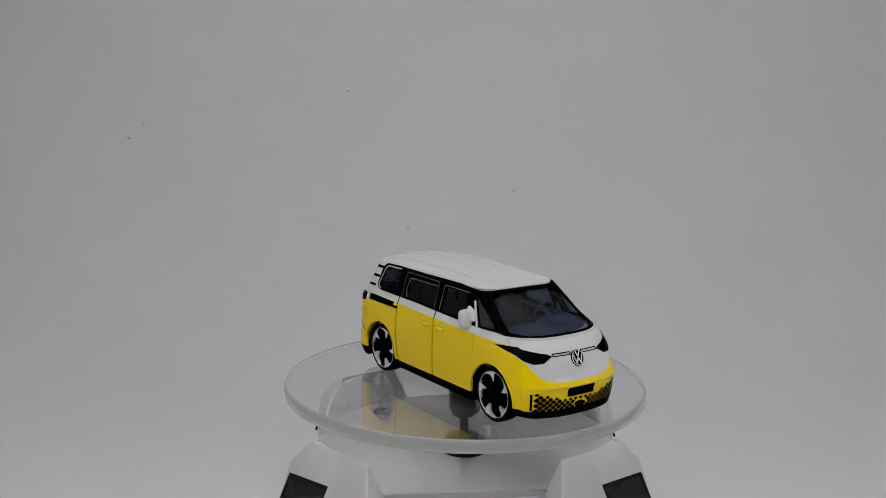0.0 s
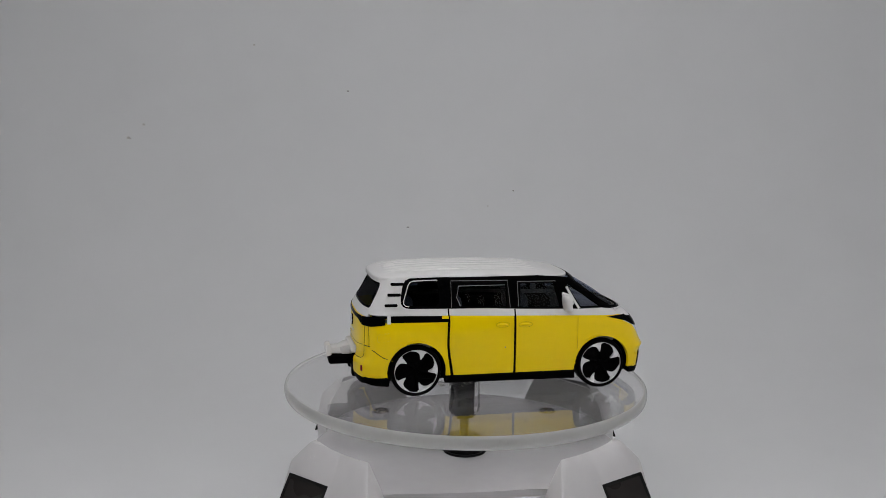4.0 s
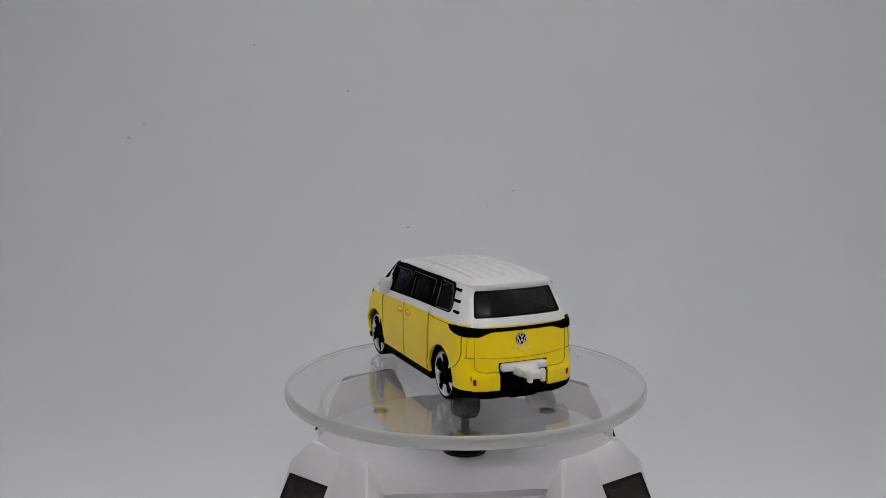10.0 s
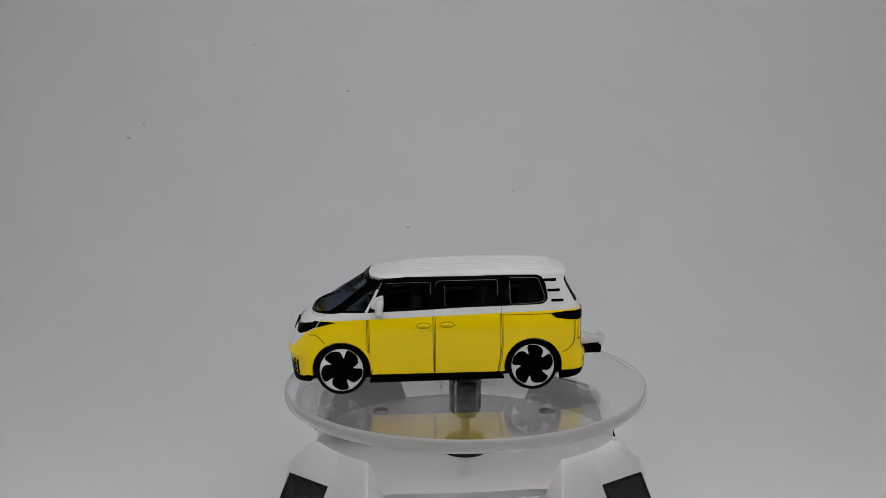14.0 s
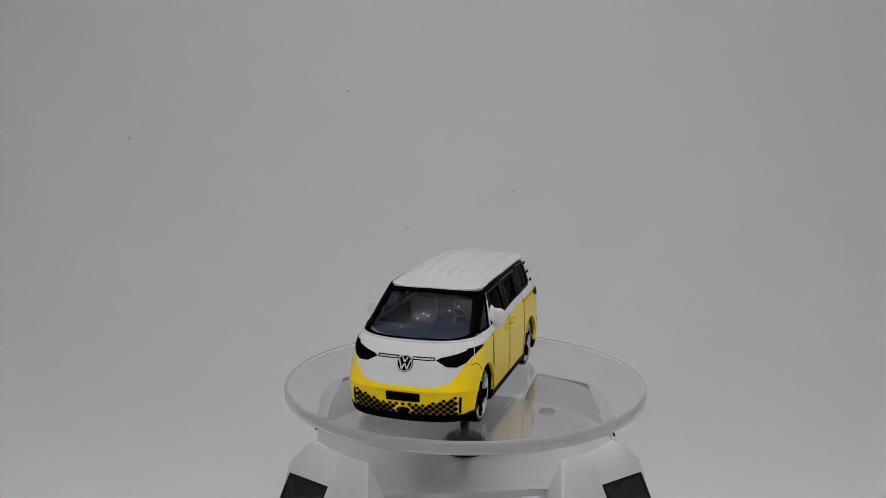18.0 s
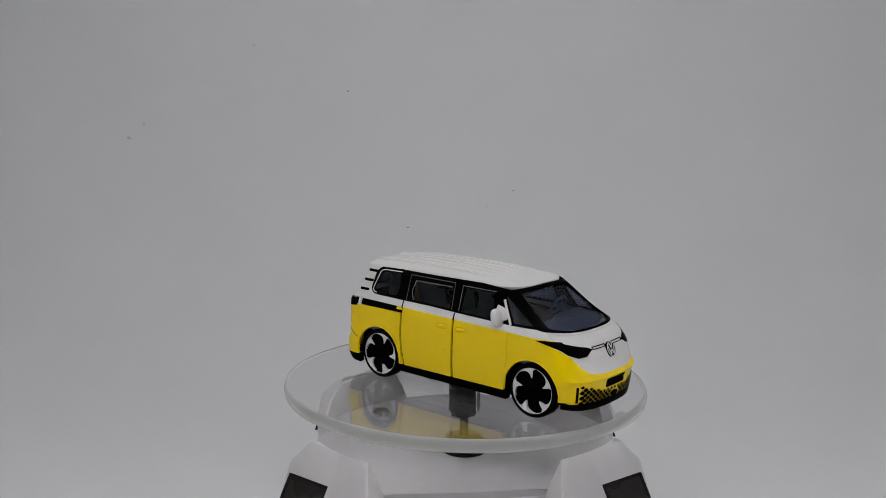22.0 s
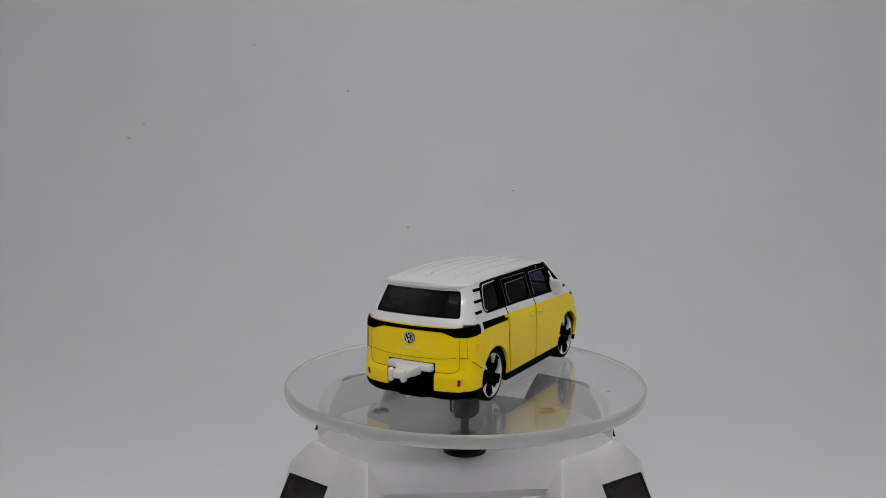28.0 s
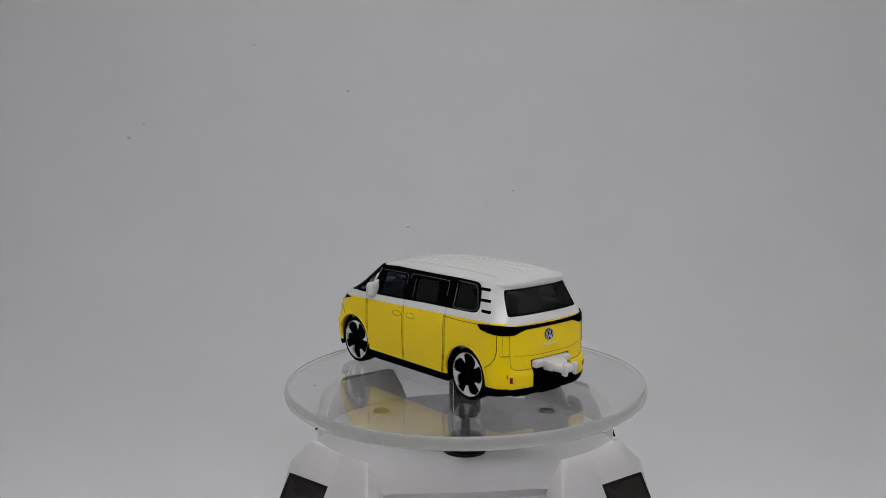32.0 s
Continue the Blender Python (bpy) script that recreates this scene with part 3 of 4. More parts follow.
        part("air_slot", panel(slot, on_nose, 0.14, 0.3, (), 0.6), BLACK, v)
        for z in (8.0, 7.1, 6.2, 5.4):
            part("air_fin", panel([(arc_y(12.0, z) * s, z), (arc_y(12.6, z) * s, z), (arc_y(12.6, z) * s, z - 0.3), (arc_y(12.0, z) * s, z - 0.3)], on_nose, 0.12, 0.3, (), 0.4), YELLOW, v)
    part("number_plate", panel(rounded([(arc_y(-3.6, 8), 9.05), (arc_y(3.6, 8), 9.05), (arc_y(3.6, 8), 7.2), (arc_y(-3.6, 8), 7.2)], 0.2, 3), on_nose, 0.2, 0.5, (), 0.6), BLACK, v, "blank black number plate")
    badge(v, (40.46, 0, 14.65), 1.7, 1, 22)
    # honeycomb of dark cells in the bumper
    bm = bmesh.new()
    for r in range(8):
        z = 4.2 + 0.58 * r
        for k in range(-8, 9):
            y = 1.4 * (k + 0.5 * (r % 2))
            top_z = 6.7 if abs(y) < 4.6 else 6.7 + (abs(y) - 4.6) / 5.8 * 1.9
            if abs(y) > 10.7 or z > top_z or z < 4.1 + 0.0 * abs(y):
                continue
            if abs(y) < 1.9 and 4.3 < z < 6.1:
                continue
            k_ = 0.78 if z > top_z - 0.5 else 1.0
            wy, wz = 0.61 * k_, 0.49 * k_
            ring = []
            for a in range(8):
                t = a * math.pi / 4
                cy, cz = math.copysign(abs(math.cos(t)) ** 1.8, math.cos(t)) * wy, math.copysign(abs(math.sin(t)) ** 1.8, math.sin(t)) * wz
                spot = on_nose(arc_y(y + cy, z + cz), z + cz)
                ring.append(bm.verts.new(spot + (spot - Vector((30, spot.y * 0.6, z))).normalized() * 0.13))
            bm.faces.new(ring)
    part("lower_grille", bm, BLACK, v, "black honeycomb cells on a yellow bumper")
    part("radar_cover", panel([(arc_y(1.5 * math.cos(a), 5.2), 5.2 + 0.68 * math.sin(a)) for a in [2 * math.pi * (k + 0.5) / 24 for k in range(24)]], on_nose, 0.12, 0.3, (), 0.6), BLACK, v)


def tail_of(v):
    zs = lambda z0, z1, n=8: [z0 + (z1 - z0) * k / n for k in range(n + 1)]
    top = 18.5
    recess = [(arc_y(5.9, 8), 10.6), (arc_y(-5.9, 8), 10.6), (arc_y(-5.9, 6), 4.3), (arc_y(5.9, 6), 4.3)]
    out = [(RS, top), (RS, 4.3)] + [recess[3], recess[0], recess[1], recess[2]] + [(-RS, 4.3), (-RS, top)]
    part("tailgate", panel(out, on_tail, 0.0, 0.6, (), 0.5), YELLOW, v)
    # upper tail with the window opening
    glass = rounded([(arc_y(9.2, 26), 25.8), (arc_y(-9.2, 26), 25.8), (arc_y(-10.6, 20.2), 20.3), (arc_y(10.6, 20.2), 20.3)], 1.0)
    part("tail_panel", panel([(RS, 27.0), (RS, top + 0.05), (-RS, top + 0.05), (-RS, 27.0)], on_tail, 0.02, 0.6, [glass]), WHITE, v)
    part("rear_window", panel(glass, on_tail, -0.12, 0.25, (), 0.9), REARGLASS, v)
    small = rounded([(arc_y(8.9, 26), 25.45), (arc_y(-8.9, 26), 25.45), (arc_y(-10.2, 20.2), 20.7), (arc_y(10.2, 20.2), 20.7)], 1.0)
    part("rear_window_seal", panel(glass, on_tail, 0.0, 0.15, [small], 0.9), BLACK, v)
    part("tail_lining", panel([(11, 19.2), (11, 12.4), (-11, 12.4), (-11, 19.2)], on_tail, -0.75, 0.25, (), 1.2), CHASSIS, v)
    # dark light band, longer round one flank
    band = [(arc_x(-22.2, 17.2, 1, True), 17.0), (arc_y(12.8, 16.9), 16.55), (arc_y(10.0, 17), 16.5), (arc_y(8.6, 17.2), 17.05), (arc_y(7.2, 17.5), 17.45), (arc_y(-7.2, 17.5), 17.45), (arc_y(-8.6, 17.2), 17.05), (arc_y(-10.0, 17), 16.5), (arc_y(-12.8, 16.9), 16.55), (arc_x(-22.2, 17.2, -1, True), 17.0)]
    band = band + [(arc_x(-22.2, 18.6, -1, True), 18.75), (arc_y(-12.6, 18.5), 18.7), (arc_y(-9.5, 18.3), 18.35), (0, 18.2), (arc_y(9.5, 18.3), 18.35), (arc_y(12.6, 18.5), 18.7), (arc_x(-22.2, 18.6, 1, True), 18.75)]
    part("light_band", panel(band, on_tail, 0.14, 0.5, (), 0.8), BLACK, v, "full-width black rear light band")
    part("light_tip", panel([(-22.9, 16.9), (-22.9, 18.75), (-18.9, 18.35), (-20.2, 17.3)], on_side(1), 0.12, 0.4, (), 0.6), BLACK, v)
    # engraved outline of the hatch
    hatch = [(arc_y(11.1, z), z) for z in (16.5, 14, 11.4, 10.0)] + [(arc_y(10.8, 9.3), 9.3), (arc_y(10.0, 8.85), 8.85), (arc_y(8.6, 8.7), 8.7), (arc_y(6.0, 8.65), 8.65)]
    for s in (1, -1):
        part("hatch_line", panel(stroke([(p * s, z) for p, z in hatch], 0.14), on_tail, 0.06, 0.1, (), 0.5), LINE, v)
        part("corner_line", panel(stroke([(arc_y(11.1, 12) * s, 12.0), (arc_y(12.9, 12) * s, 12.0)], 0.14), on_tail, 0.06, 0.1, (), 0.5), LINE, v)
        part("corner_line", panel(stroke([(arc_y(12.5, 12) * s, 16.5), (arc_y(12.6, 12) * s, 14), (arc_y(12.6, 12) * s, 12.0)], 0.09), on_tail, 0.05, 0.1, (), 0.5), LINE, v)
        part("reflector", panel(rounded([(arc_y(11.05, 7) * s, 7.45), (arc_y(11.65, 7) * s, 7.45), (arc_y(11.65, 7) * s, 6.1), (arc_y(11.05, 7) * s, 6.1)], 0.2, 3), on_tail, 0.1, 0.3, (), 0.5), RED, v, "small red rear reflector")
    # shaded edge of the hatch's concave part, put in as a thin dark strip
    part("hatch_crease_shade", panel(stroke([(arc_y(10.4, 12), 12.05), (arc_y(6, 11.6), 11.55), (0.6, 11.45), (-0.6, 11.45), (arc_y(-6, 11.6), 11.55), (arc_y(-10.4, 12), 12.05)], 0.08), on_tail, 0.05, 0.1, (), 0.6), LINE, v)
    badge(v, (-27.88, 0.5, 15.55), 1.3, -1)
    for k, w in enumerate((0.14, 0.42, 0.5, 0.42, 0.42, 0.42)):
        y = 2.7 - 0.86 * k
        part("name_bar", box((-28.06, y - w / 2, 13.3), (-27.75, y + w / 2, 13.62)), MARK, v)
    # dark lower bumper, tow hook and its white bracket
    part("rear_lip", panel([(RS + 3, 4.7), (RS + 3, 3.3), (11.2, 3.2), (10.4, 2.9), (5.6, 2.75), (5.0, 2.95), (2.2, 2.95), (1.7, 2.5), (-1.7, 2.5), (-2.2, 2.95), (-5.0, 2.95), (-5.6, 2.75), (-10.4, 2.9), (-11.2, 3.2), (-RS - 3, 3.3), (-RS - 3, 4.7)], on_tail, 0.12, 1.6), CHASSIS, v)
    part("hook_housing", box((-27.6, -6.3, 3.3), (-24.5, 6.3, 11.2), 0.3), CHASSIS, v)
    bm = box((-29.0, -5.5, 8.7), (-26.0, 5.5, 10.4), 0.5, 3)
    join(bm, hull([(x, y * q, z) for q in (1, -1) for x, y, z in ((-28.0, 2.9, 7.9), (-28.6, 3.0, 10.2), (-29.6, 2.8, 10.1), (-30.6, 2.2, 7.7), (-31.3, 2.1, 9.5))], 0.35))
    join(bm, hull([(x, y * q, z) for q in (1, -1) for x, y, z in ((-30.2, 2.1, 7.8), (-30.2, 2.1, 9.55), (-33.9, 1.9, 7.9), (-33.9, 1.9, 9.35))], 0.35))
    for y in (-1.5, 1.5):
        join(bm, hull([(x, y + q * 0.5, z) for q in (1, -1) for x, z in ((-32.9, 7.4), (-33.2, 10.1), (-34.0, 10.2), (-34.5, 9.6), (-34.2, 7.3))], 0.25))
    part("tow_bracket", bm, WHITE, v, "white plastic tow bracket")
    bm = box((-33.7, -2.2, 5.3), (-26.5, 2.2, 7.8), 0.7, 3)
    join(bm, box((-28.5, -5.6, 4.2), (-26.5, 5.6, 6.8), 0.6))
    for y in (-4.2, 4.2):
        join(bm, box((-28.6, y - 1.0, 3.0), (-27.0, y + 1.0, 5.2), 0.5))
    part("tow_hook", bm, CHASSIS, v)


ROOF_TOP = steps_of([(-24.8, 27.15), (-24.0, 27.5), (-22.5, 27.75), (-20.5, 28.05), (-15.5, 28.5), (-8, 28.75), (2, 28.7), (11, 28.3), (17, 27.75), (20, 27.3), (22, 26.95), (23.2, 26.75)])


def roof_of(v):
    """A domed lid with shallow lengthwise ribs and a small lip over the tail."""
    bm = bmesh.new()
    x0, x1 = -24.4, 22.9
    cols, rows = 90, 150
    grid, under = [], []
    for i in range(cols + 1):
        t = i / cols
        x = x0 + (x1 - x0) * (0.5 - 0.5 * math.cos(math.pi * t))
        w = 10.62
        if x > x1 - 5.5:
            w *= max(1 - ((x - x1 + 5.5) / 5.5) ** N, 0) ** (1 / N)
        if x < x0 + 5.0:
            w *= max(1 - ((x0 + 5.0 - x) / 5.0) ** 2.7, 0) ** (1 / 2.7)
            w = max(w, 0)
        edge = 26.75 + (0.15 if x < -20 else 0)
        a, b = [], []
        for j in range(rows + 1):
            q = -1 + 2 * j / rows
            y = q * w
            z = edge + (ROOF_TOP(x) - edge) * (1 - abs(q) ** 3.6) ** 0.55
            fade = min(max((x + 21.5) / 2.5, 0), 1) * min(max((15.5 - x) / 3, 0), 1)
            if abs(y) < 8.0 and fade > 0:
                z += 0.26 * fade * (0.5 + 0.5 * math.tanh(7 * (math.cos(2 * math.pi * y / 2.7) + 0.35)))
            a.append(bm.verts.new((x, y, z)))
            b.append(bm.verts.new((x, y * 0.985, edge - 0.5)))
        grid.append(a)
        under.append(b)
    for i in range(cols):
        for j in range(rows):
            bm.faces.new((grid[i][j], grid[i + 1][j], grid[i + 1][j + 1], grid[i][j + 1]))
            bm.faces.new((under[i][j], under[i][j + 1], under[i + 1][j + 1], under[i + 1][j]))
        for e in (0, rows):
            bm.faces.new((grid[i][e], grid[i + 1][e], under[i + 1][e], under[i][e]))
    bmesh.ops.remove_doubles(bm, verts=bm.verts, dist=0.004)
    part("roof", bm, WHITE, v, "white ribbed roof with a rear lip", 50)
    fin = hull([(-21.2, -0.8, 27.9), (-21.2, 0.8, 27.9), (-17.2, -0.7, 28.3), (-17.2, 0.7, 28.3), (-19.6, -0.25, 29.05), (-18.8, 0.25, 29.0)], 0.2)
    part("roof_aerial", fin, WHITE, v)
    part("paint_chip", lathe([(0.28, 0), (0.32, 0.03), (0.2, 0.05), (0, 0.0)], 10, "Z", (19.2, -6.3, 27.3)), SEAT, v)


def cabin_of(v):
    """Moulded inside: dash, wheel, seats and floor."""
    part("cabin_floor", box((-24.5, -12.2, 11.0), (33, 12.2, 12.4), 0.4), SEAT, v)
    bm = hull([(24.5, -11, 18.3), (24.5, 11, 18.3), (27.5, -11.6, 19.6), (27.5, 11.6, 19.6), (31.0, -11.4, 19.1), (31.0, 11.4, 19.1), (33.8, -9.4, 18.3), (33.8, 9.4, 18.3), (25, -11.5, 12), (25, 11.5, 12), (33.5, -8, 13), (33.5, 8, 13)], 0.5)
    join(bm, hull([(24.0, 2.4, 19.0), (24.0, 8.6, 19.0), (27.5, 2.2, 20.7), (27.5, 8.8, 20.7), (30.5, 3, 19.4), (30.5, 8, 19.4), (25, 2.4, 17), (25, 8.6, 17), (30, 3, 17), (30, 8, 17)], 0.5))
    part("dashboard", bm, CABIN, v)
    ring = []
    for k in range(29):
        a = 2 * math.pi * k / 28
        ring.append((23.4 + 1.1 * math.sin(a), 5.5 + 2.5 * math.cos(a), 20.9 + 2.0 * math.sin(a)))
    bm = tube(ring, 0.36, 8)
    join(bm, tube([(23.4, 3.3, 20.9), (23.4, 7.7, 20.9)], 0.35, 6))
    join(bm, tube([(23.4, 5.5, 20.9), (26.5, 5.5, 19.4)], 0.5, 8))
    part("steering_wheel", bm, CABIN, v)
    for x in (12.0, -4.0, -15.5):
        for y in ((5.4, -5.4)):
            bm = box((x, y - 3.4, 12.2), (x + 7, y + 3.4, 15.6), 1.0, 3)
            join(bm, box((x - 1.2, y - 3.2, 14.0), (x + 1.1, y + 3.2, 22.0), 0.9, 3, Matrix.Rotation(radians(-10), 4, "Y")))
            join(bm, box((x - 2.4, y - 1.7, 21.6), (x - 0.6, y + 1.7, 24.6), 0.7, 3, Matrix.Rotation(radians(-8), 4, "Y")))
            part("seat", bm, SEAT, v)


# ---- platter, hub and base of the turntable ----
def platter():
    p = new("turntable_platter")
    tagged(p, "round clear acrylic platter with a frosted edge", "platter")
    R, T = 43.9, 3.0
    rim = [(0.8 - 0.8 * math.sin(radians(15 * k)), 1.5 - 1.5 * math.cos(radians(15 * k))) for k in range(6)] + [(0, 1.5)]
    prof = [(0, 0), (R - 3.0, 0), (R - 0.84, 0)] + [(R - a, -h) for a, h in rim] + [(R - a, h - T) for a, h in reversed(rim[:-1])] + [(R - 0.84, -T), (R - 3.0, -T), (0, -T)]
    disc = part("disc", lathe(prof, 200, mats=[0] * 3 + [1] * 12 + [0] * 3), [ACRYLIC, FROST], p, "", 50)
    disc.visible_shadow = False
    hub = lathe([(0, -T - 0.02), (3.9, -T - 0.02), (3.9, -10.6), (3.2, -11.6), (0, -11.6)], 8)
    h = part("hub_block", hub, HUBCLEAR, p, "clear faceted acrylic hub", 6)
    h.visible_shadow = False
    part("hub_core", box((-2.3, -2.3, -12.3), (1.7, 1.7, -3.6), 0.25), HUBCORE, p, "dark square steel core")
    part("spindle", lathe([(0, -12.2), (1.1, -12.2), (1.1, -17.6), (0, -17.6)], 24), STEEL, p)
    part("collar", lathe([(0, -17.0), (3.6, -17.0), (4.5, -17.5), (4.6, -18.6), (0, -18.6)], 40), CELLFRAME, p, "black plastic collar")
    rnd = random.Random(5)
    for k in range(52):
        a, r = rnd.uniform(0, 2 * math.pi), rnd.uniform(4.0, 11.5)
        r = r if rnd.random() < 0.8 else rnd.uniform(8, 13)
        l, w = rnd.uniform(0.4, 2.0), rnd.uniform(0.08, 0.3)
        t = a + rnd.uniform(-0.9, 0.9)
        c, d = Vector((r * math.cos(a), r * math.sin(a) * 0.62, -T - 0.04)), Vector((math.cos(t), math.sin(t), 0))
        n = Vector((-d.y, d.x, 0))
        ring = [c + d * l * math.cos(q) * rnd.uniform(0.75, 1.1) + n * w * math.sin(q) * rnd.uniform(0.6, 1.2) for q in [2 * math.pi * j / 9 for j in range(9)]]
        bm = bmesh.new()
        f = bm.faces.new([bm.verts.new(q) for q in ring])
        g = bmesh.ops.extrude_face_region(bm, geom=[f])
        for e in g["geom"]:
            if isinstance(e, bmesh.types.BMVert):
                e.co.z += 0.03
        part("glue_smear", bm, SCUFF if k % 3 else MARK, p)
    for x, y, r in ((4.6, -35.1, 0.32), (1.6, -33.2, 0.2), (17.8, 32.0, 0.22), (-9.5, 35.5, 0.18), (26, -24, 0.15)):
        part("dirt_speck", lathe([(0, 0.1), (r * 0.8, 0.08), (r, 0.0)], 8, "Z", (x, y, 0.0)), SOOT, p)
    return p


WELL_R = 38.6             # radius of the round well under the platter


def hollow(bm, top, sx, sy):
    """Cuts the round well of the platter out of a block, sector by sector, with a chamfer along the rim."""
    n = 18
    a0, a1 = math.atan2(4.0 * sy, 40.0 * sx), math.atan2(40.0 * sy, 8.0 * sx)
    whole = bmesh.new()
    for k in range(n):
        t0, t1 = a0 + (a1 - a0) * k / n, a0 + (a1 - a0) * (k + 1) / n
        piece = bm.copy()
        tm = (t0 + t1) / 2
        away = Vector((math.cos(tm), math.sin(tm), 0))
        for t, side in ((t0, -1), (t1, 1)):
            w = Vector((-math.sin(t), math.cos(t), 0)) * side * (1 if a1 > a0 else -1)
            bmesh.ops.bisect_plane(piece, geom=piece.verts[:] + piece.edges[:] + piece.faces[:], plane_co=(0, 0, 0), plane_no=w, clear_outer=True)
        for co, no in ((away * WELL_R + Vector((0, 0, 36)), (Vector((0, 0, 0.06)) - away).normalized()), (away * WELL_R + Vector((0, 0, top - 0.75)), (Vector((0, 0, 1)) - away * 0.6).normalized())):
            got = bmesh.ops.bisect_plane(piece, geom=piece.verts[:] + piece.edges[:] + piece.faces[:], plane_co=co, plane_no=no, clear_outer=True)
            rim = [e for e in got["geom_cut"] if isinstance(e, bmesh.types.BMEdge)]
            ends = [v for v in got["geom_cut"] if isinstance(v, bmesh.types.BMVert) and sum(1 for e in v.link_edges if e in rim) == 1]
            if len(ends) == 2:
                rim.append(piece.edges.new(ends) if not piece.edges.get(ends) else piece.edges.get(ends))
            if len(rim) > 2:
                bmesh.ops.edgeloop_fill(piece, edges=list(set(rim)))
        join(whole, piece)
    bm.free()
    bmesh.ops.remove_doubles(whole, verts=whole.verts, dist=0.01)
    return whole


BLOCK_TOP = {(-1, 1): 40.3, (1, 1): 39.2, (-1, -1): 41.1, (1, -1): 42.2}


def block(base, sx, sy):
    """A corner block round the well, with a slanting outer face that carries a solar cell."""
    z0, top = 31.0, BLOCK_TOP[sx, sy]
    a, b = Vector((35.65 * sx, 21.56 * sy, top)), Vector((22.35 * sx, 31.96 * sy, top))
    d = (b - a).normalized()
    o = Vector((d.y, -d.x, 0))
    if o.y * sy < 0:
        o = -o
    down = (o * math.cos(radians(58)) + Vector((0, 0, -math.sin(radians(58)))))
    at = lambda u, w: a + d * u + down * w
    ring = lambda deg, z, r=WELL_R: Vector((r * sx * math.cos(radians(deg)), r * sy * math.sin(radians(deg)), z))
    pts = [at(1.3, 0), at(17.0, 0), at(-2.3, 5.3), at(-1.2, 14), at(0.6, 36), at(22.6, 7.5), at(26.4, 15), at(30, 36)]
    # the two ends fall away along the rim of the well
    for deg, z in ((58.0, top), (60.8, top - 4.2), (63.5, top - 8.2), (65.5, top - 11.6), (31.5, top), (23.0, top - 4.2), (19.5, top - 8.0), (18.5, z0 - 2)):
        pts += [ring(deg, z), ring(deg, z, 31.0)]
    for deg in (19.5, 65.0):
        pts += [ring(deg, 6.0), ring(deg, 6.0, 31.0)]
    pts = [Vector((max(-42.5, min(42.5, q.x)), q.y, q.z)) for q in pts]
    blk = part("corner_block", hollow(hull(pts, 0.4), top, sx, sy), BLOCKWHITE, base, "", 25)
    n = d.cross(down)
    if n.z < 0:
        n = -n
    crest = steps_of([(19.0, top - 8.0), (23.0, top - 4.2), (31.5, top - 0.75), (58.0, top - 0.75), (60.8, top - 4.2), (63.3, top - 8.0)])
    liner, rows = bmesh.new(), []
    for k in range(46):
        deg = 19.2 + 44.0 * k / 45
        rows.append([liner.verts.new(ring(deg, z, WELL_R + 0.06 * (z - 36) + off)) for off in (-0.12, 0.5) for z in [30.9 + (crest(deg) - 30.9) * j / 4 for j in range(5)]])
    for p, q in zip(rows, rows[1:]):
        for j in range(4):
            liner.faces.new((p[j], p[j + 1], q[j + 1], q[j]))
            liner.faces.new((p[j + 5], q[j + 5], q[j + 6], p[j + 6]))
        liner.faces.new((p[4], p[9], q[9], q[4]))
    part("well_wall", liner, BLOCKWHITE, blk, "", 40)
    if (sx, sy) == (-1, -1):
        rnd = random.Random(11)
        for k in range(12):
            spot = at(rnd.uniform(0.5, 5.5), rnd.uniform(1.8, 4.2)) + n * 0.02
            part("scuff", lathe([(0, 0.04), (rnd.uniform(0.05, 0.1), 0.03), (rnd.uniform(0.1, 0.18), 0.0)], 7, "Z", tuple(spot)), SMUDGE if k % 2 else SPECK, blk)
    def plate(u0, u1, w0, w1, lo, hi, holes=None):
        bm = bmesh.new()
        c = [at(u, w) + n * h for h in (lo, hi) for u, w in ((u0, w0), (u1, w0), (u1, w1), (u0, w1))]
        q = [bm.verts.new(p) for p in c]
        for f in ((0, 1, 2, 3), (4, 5, 6, 7), (0, 1, 5, 4), (1, 2, 6, 5), (2, 3, 7, 6), (3, 0, 4, 7)):
            bm.faces.new([q[k] for k in f])
        return bm
    bm = plate(-1.0, -0.2, 7.8, 17.2, -0.15, 0.12)
    for bx in ((10.6, 11.2, 7.8, 17.2), (-0.2, 10.6, 7.8, 8.5), (-0.2, 10.6, 16.4, 17.2)):
        join(bm, plate(*bx, -0.15, 0.12))
    cell = part("solar_panel", plate(-0.2, 10.6, 8.5, 16.4, -0.15, 0.06), CELL, blk, "dark solar cell in a black rim")
    part("panel_rim", bm, CELLFRAME, blk)
    return blk


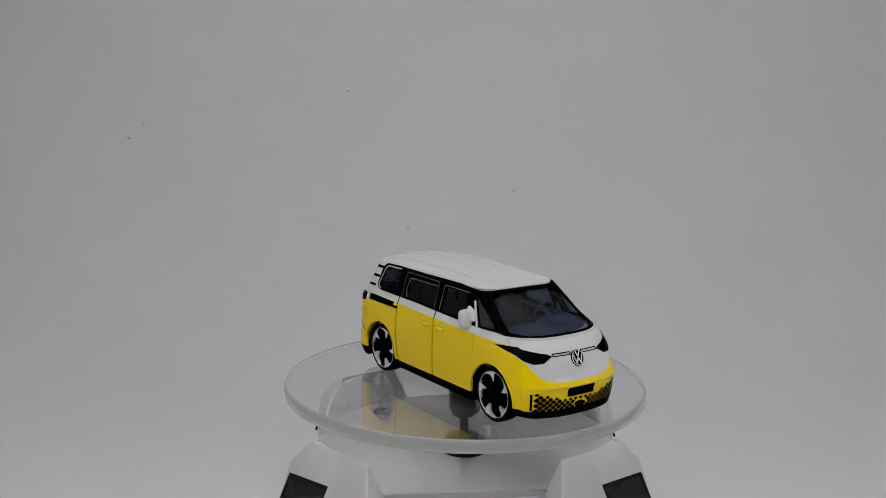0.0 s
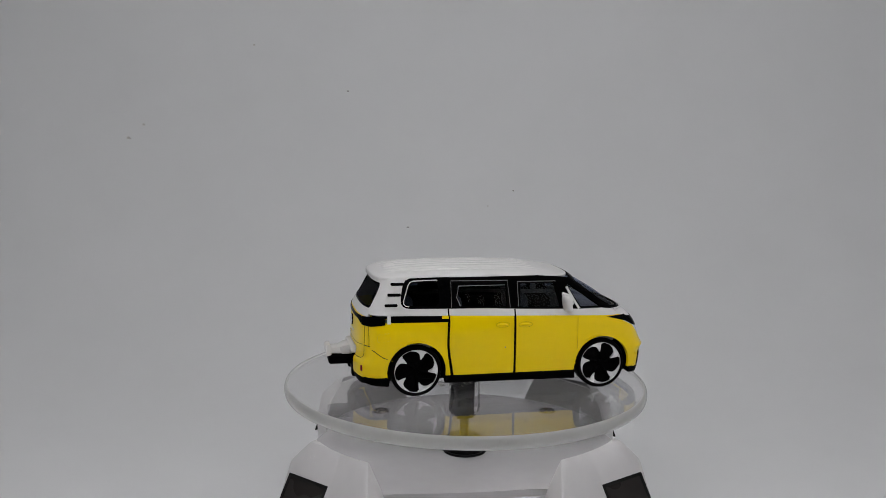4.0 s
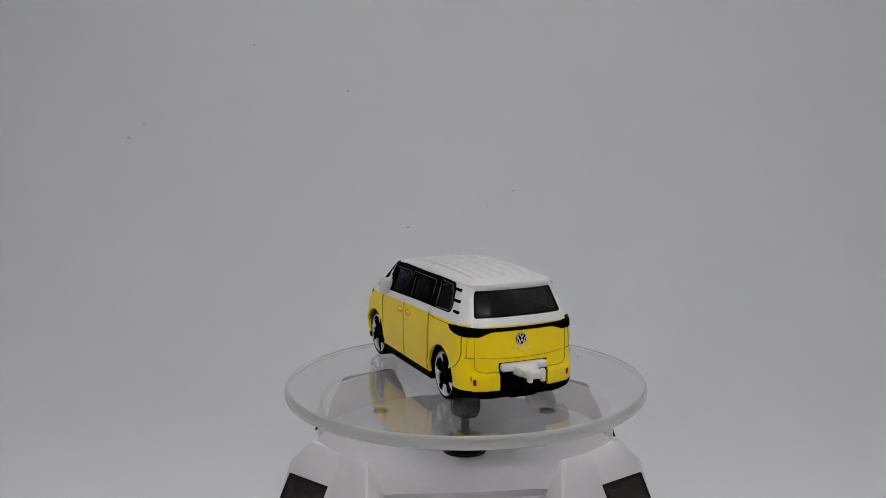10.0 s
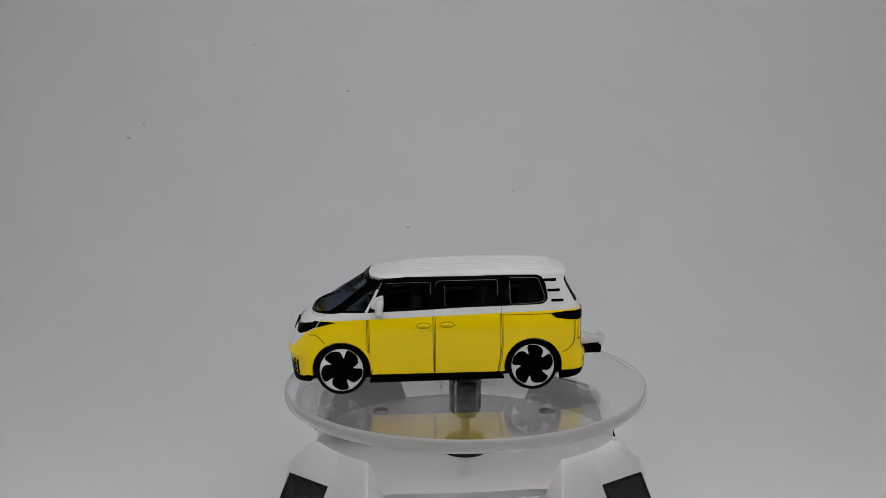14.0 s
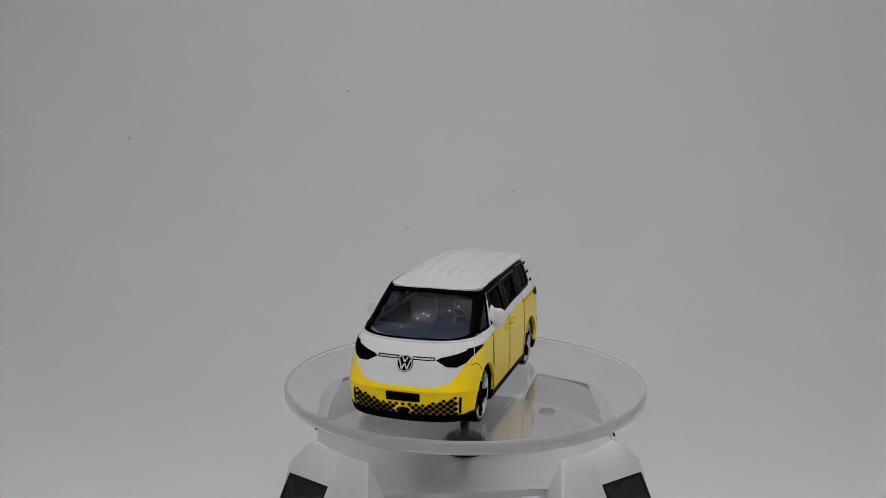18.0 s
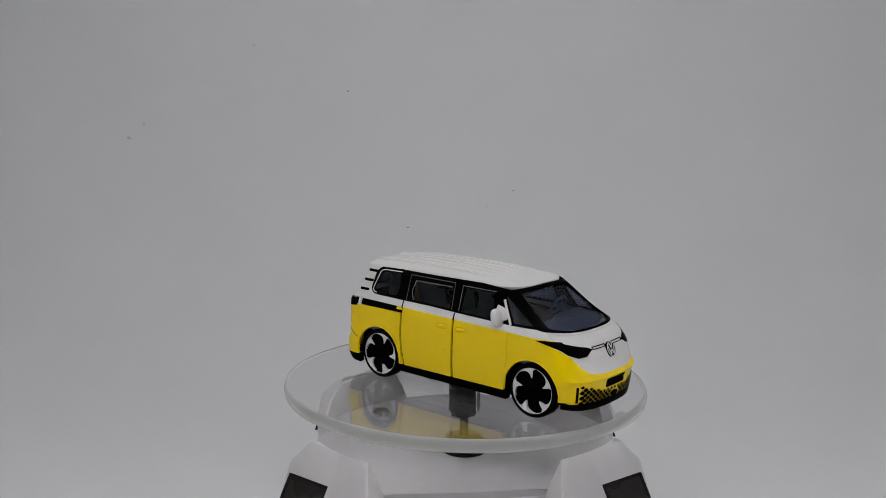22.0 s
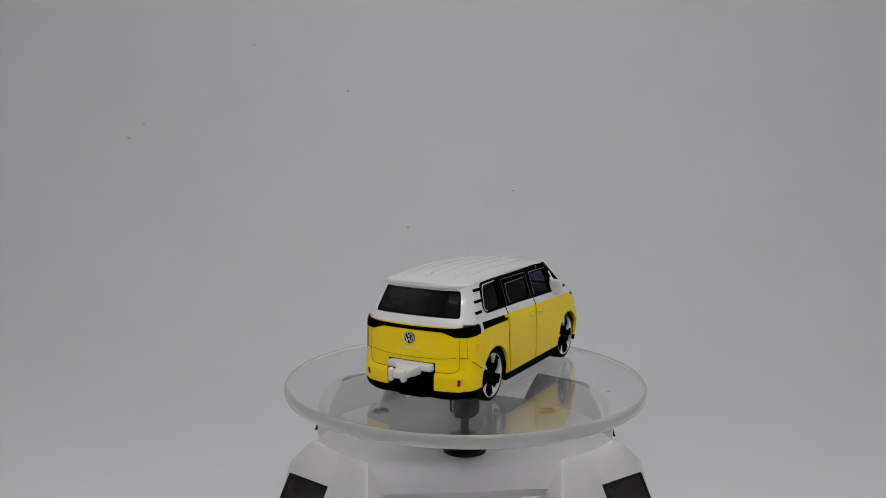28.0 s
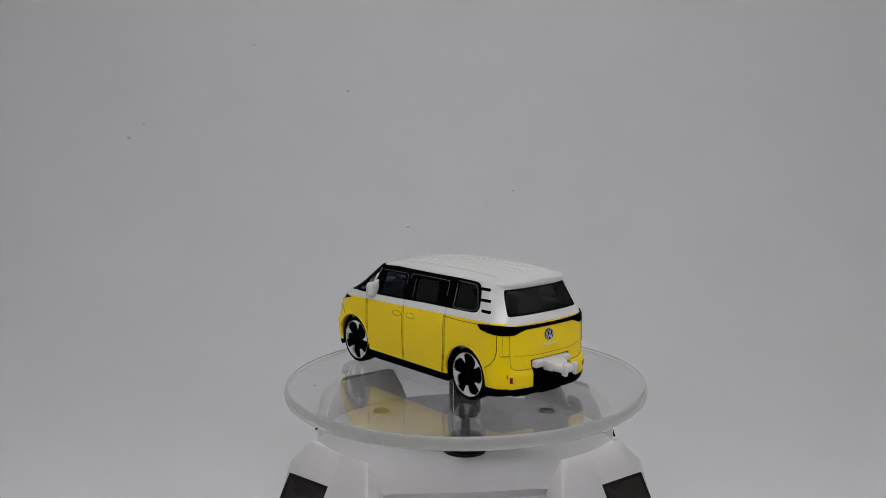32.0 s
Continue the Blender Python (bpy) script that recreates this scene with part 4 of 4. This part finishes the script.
def base_thing():
    b = new("solar_turntable")
    tagged(b, "white plastic solar turntable base on a white paper sweep", "turntable")
    z = 31.0
    part("deck", lathe([(0, z - 1.7), (38.8, z - 1.7), (40.2, z - 2.0), (41.0, z - 3.4), (41.6, 4), (41, 0.2), (0, 0.2)], 120), BASEWHITE, b, "glossy white deck")
    # the deck's upper sheet ends in a rounded step towards the front
    rim = [(38.5 * math.cos(t), 38.5 * math.sin(t)) for t in [radians(-40 + 260 * k / 72) for k in range(73)]]
    rim += [(-19 + 38 * k / 10, -27.3 + 4.6 * k / 10 - 1.1 * math.sin(math.pi * k / 10)) for k in range(11)]
    sheet = prism(rim, z - 1.75, z)
    bmesh.ops.bevel(sheet, geom=[e for e in sheet.edges if all(q.co.z > z - 0.1 for q in e.verts)], offset=0.8, segments=4, affect="EDGES", profile=0.5)
    part("deck_sheet", sheet, BASEWHITE, b, "", 40)
    for sx in (1, -1):
        for sy in (1, -1):
            block(b, sx, sy)
    for x, y in ((-22.9, 22.5), (22.4, 23.8), (-22.9, -22.5), (22.4, -23.5)):
        s = part("deck_screw", lathe([(0, z + 0.75), (1.1, z + 0.7), (2.0, z + 0.35), (2.25, z + 0.02)], 24, "Z", (x, y, 0)), BRASS, b)
        part("screw_slot", box((x - 1.5, y - 0.22, z + 0.5), (x + 1.5, y + 0.22, z + 0.82)), CELLFRAME, s)
    part("spindle_socket", lathe([(5.4, z + 0.02), (5.2, z + 0.5), (4.8, z + 0.5), (4.8, z - 0.2)], 40), CELLFRAME, b)
    return b


# ---- the paper sweep, the tent and the ring of small lamps ----
def sweep():
    bm = bmesh.new()
    prof = []
    y1, rad = 290.0, 190.0
    prof += [(-420 + 30 * k, 0.0) for k in range(int((y1 - rad + 420) / 30))]
    prof += [(y1 - rad + rad * math.sin(a), rad - rad * math.cos(a)) for a in [math.pi / 2 * k / 24 for k in range(25)]]
    prof += [(y1, rad + 15 * k) for k in range(1, 11)]
    cols = [-266 + 25.3 * k for k in range(21)]
    rows = [[bm.verts.new((x, y, z)) for x in cols] for y, z in prof]
    for a, b in zip(rows, rows[1:]):
        for k in range(len(cols) - 1):
            bm.faces.new((a[k], a[k + 1], b[k + 1], b[k]))
    ob = part("backdrop", bm, PAPER, None, "seamless white paper sweep with a few specks")
    tagged(ob, category="backdrop", kind="structure")
    # specks on the paper
    for x, y, z, r, m in SPECKS:
        bm = lathe([(0, 0.12), (r * 0.7, 0.1), (r, 0.0)], 9, "Y", (0, 0, 0))
        for v in bm.verts:
            v.co.x *= 1 + 0.3 * math.sin(5 * v.co.z + r)
        s = part("dust_mark", bm, m, ob)
        s.location = (x * 0.001, (y - 0.35) * 0.001, z * 0.001)
    return ob


SPECKS = [(-28.8, 235.2, 56.5, 0.55, SPECK), (24.0, 250.2, 73.6, 0.42, SPECK), (-178.2, 266.8, 99.0, 1.24, SMUDGE), (-63.2, 278.2, 124.0, 0.49, SPECK), (-114.4, 285.5, 148.7, 0.59, SMUDGE), (-171.2, 270.6, 106.3, 0.77, SMUDGE), (11.0, 244.3, 66.4, 0.37, SMUDGE)]


def tent():
    # unseen walls; the left one is greyed to dim its side of the sweep
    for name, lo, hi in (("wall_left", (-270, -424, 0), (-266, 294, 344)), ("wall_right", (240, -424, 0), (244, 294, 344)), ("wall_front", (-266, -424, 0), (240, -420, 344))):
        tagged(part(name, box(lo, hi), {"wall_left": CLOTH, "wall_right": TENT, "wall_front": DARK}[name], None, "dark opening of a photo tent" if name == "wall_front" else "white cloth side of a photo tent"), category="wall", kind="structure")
    tagged(part("ceiling", box((-270, -424, 340), (244, 294, 344)), TENT, None, "white cloth top of a photo tent"), category="ceiling", kind="structure")


def lamp_bar(y, z, led):
    """A straight bar under the tent's top with two staggered rows of diodes."""
    r = new("lamp_bar")
    tagged(r, "white lamp bar with two rows of bright diodes", "lamp bar", "lamp bars under the tent top")
    part("bar_body", box((-160, y - 17, z + 1), (160, y + 17, z + 9), 1.5), TENT, r)
    for x in (-140, 140):
        part("hanger", tube([(x, y, z + 8), (x, y, 340.5)], 1.5, 8), STEEL, r)
    for o, shift in ((-4.5, -0.25), (4.5, 0.25)):
        for k in range(13):
            x = 21.0 * (k - 6 + shift)
            part("diode", lathe([(0, -0.3), (0.45, -0.2), (0.62, 0.1), (0.62, 0.9)], 10, "Z", (x, y + o, z + 0.6)), led, r)
    return r


sweep()
tent()
for y, led in zip(LAMP_Y, LEDS):
    lamp_bar(y, LAMP_Z, led)
base_thing()
PLATTER = platter()
VAN = van()

# ---- the turning platter and the van on it ----
TURN = [-53.47, -36.58, -19.82, -3.12, 13.57, 30.26, 47.0, 63.79, 80.63, 97.61, 114.74, 132.13, 149.56, 167.05, 184.43, 201.87, 219.47,
        237.06, 254.2, 271.34, 288.2, 305.06, 321.89, 338.69, 355.49, 372.29, 389.09, 405.89, 422.69, 439.61, 456.65, 473.69, 490.73]


def motions():
    spin = [(t, pose(0, 0, DISC_TOP, 0, 0, a) @ pose(0, 0, 0, -0.36, 0.77, 0)) for t, a in enumerate(TURN)]
    walk(PLATTER, spin)
    walk(VAN, [(t, m @ pose(0, -0.00123, 0)) for t, m in spin])


motions()
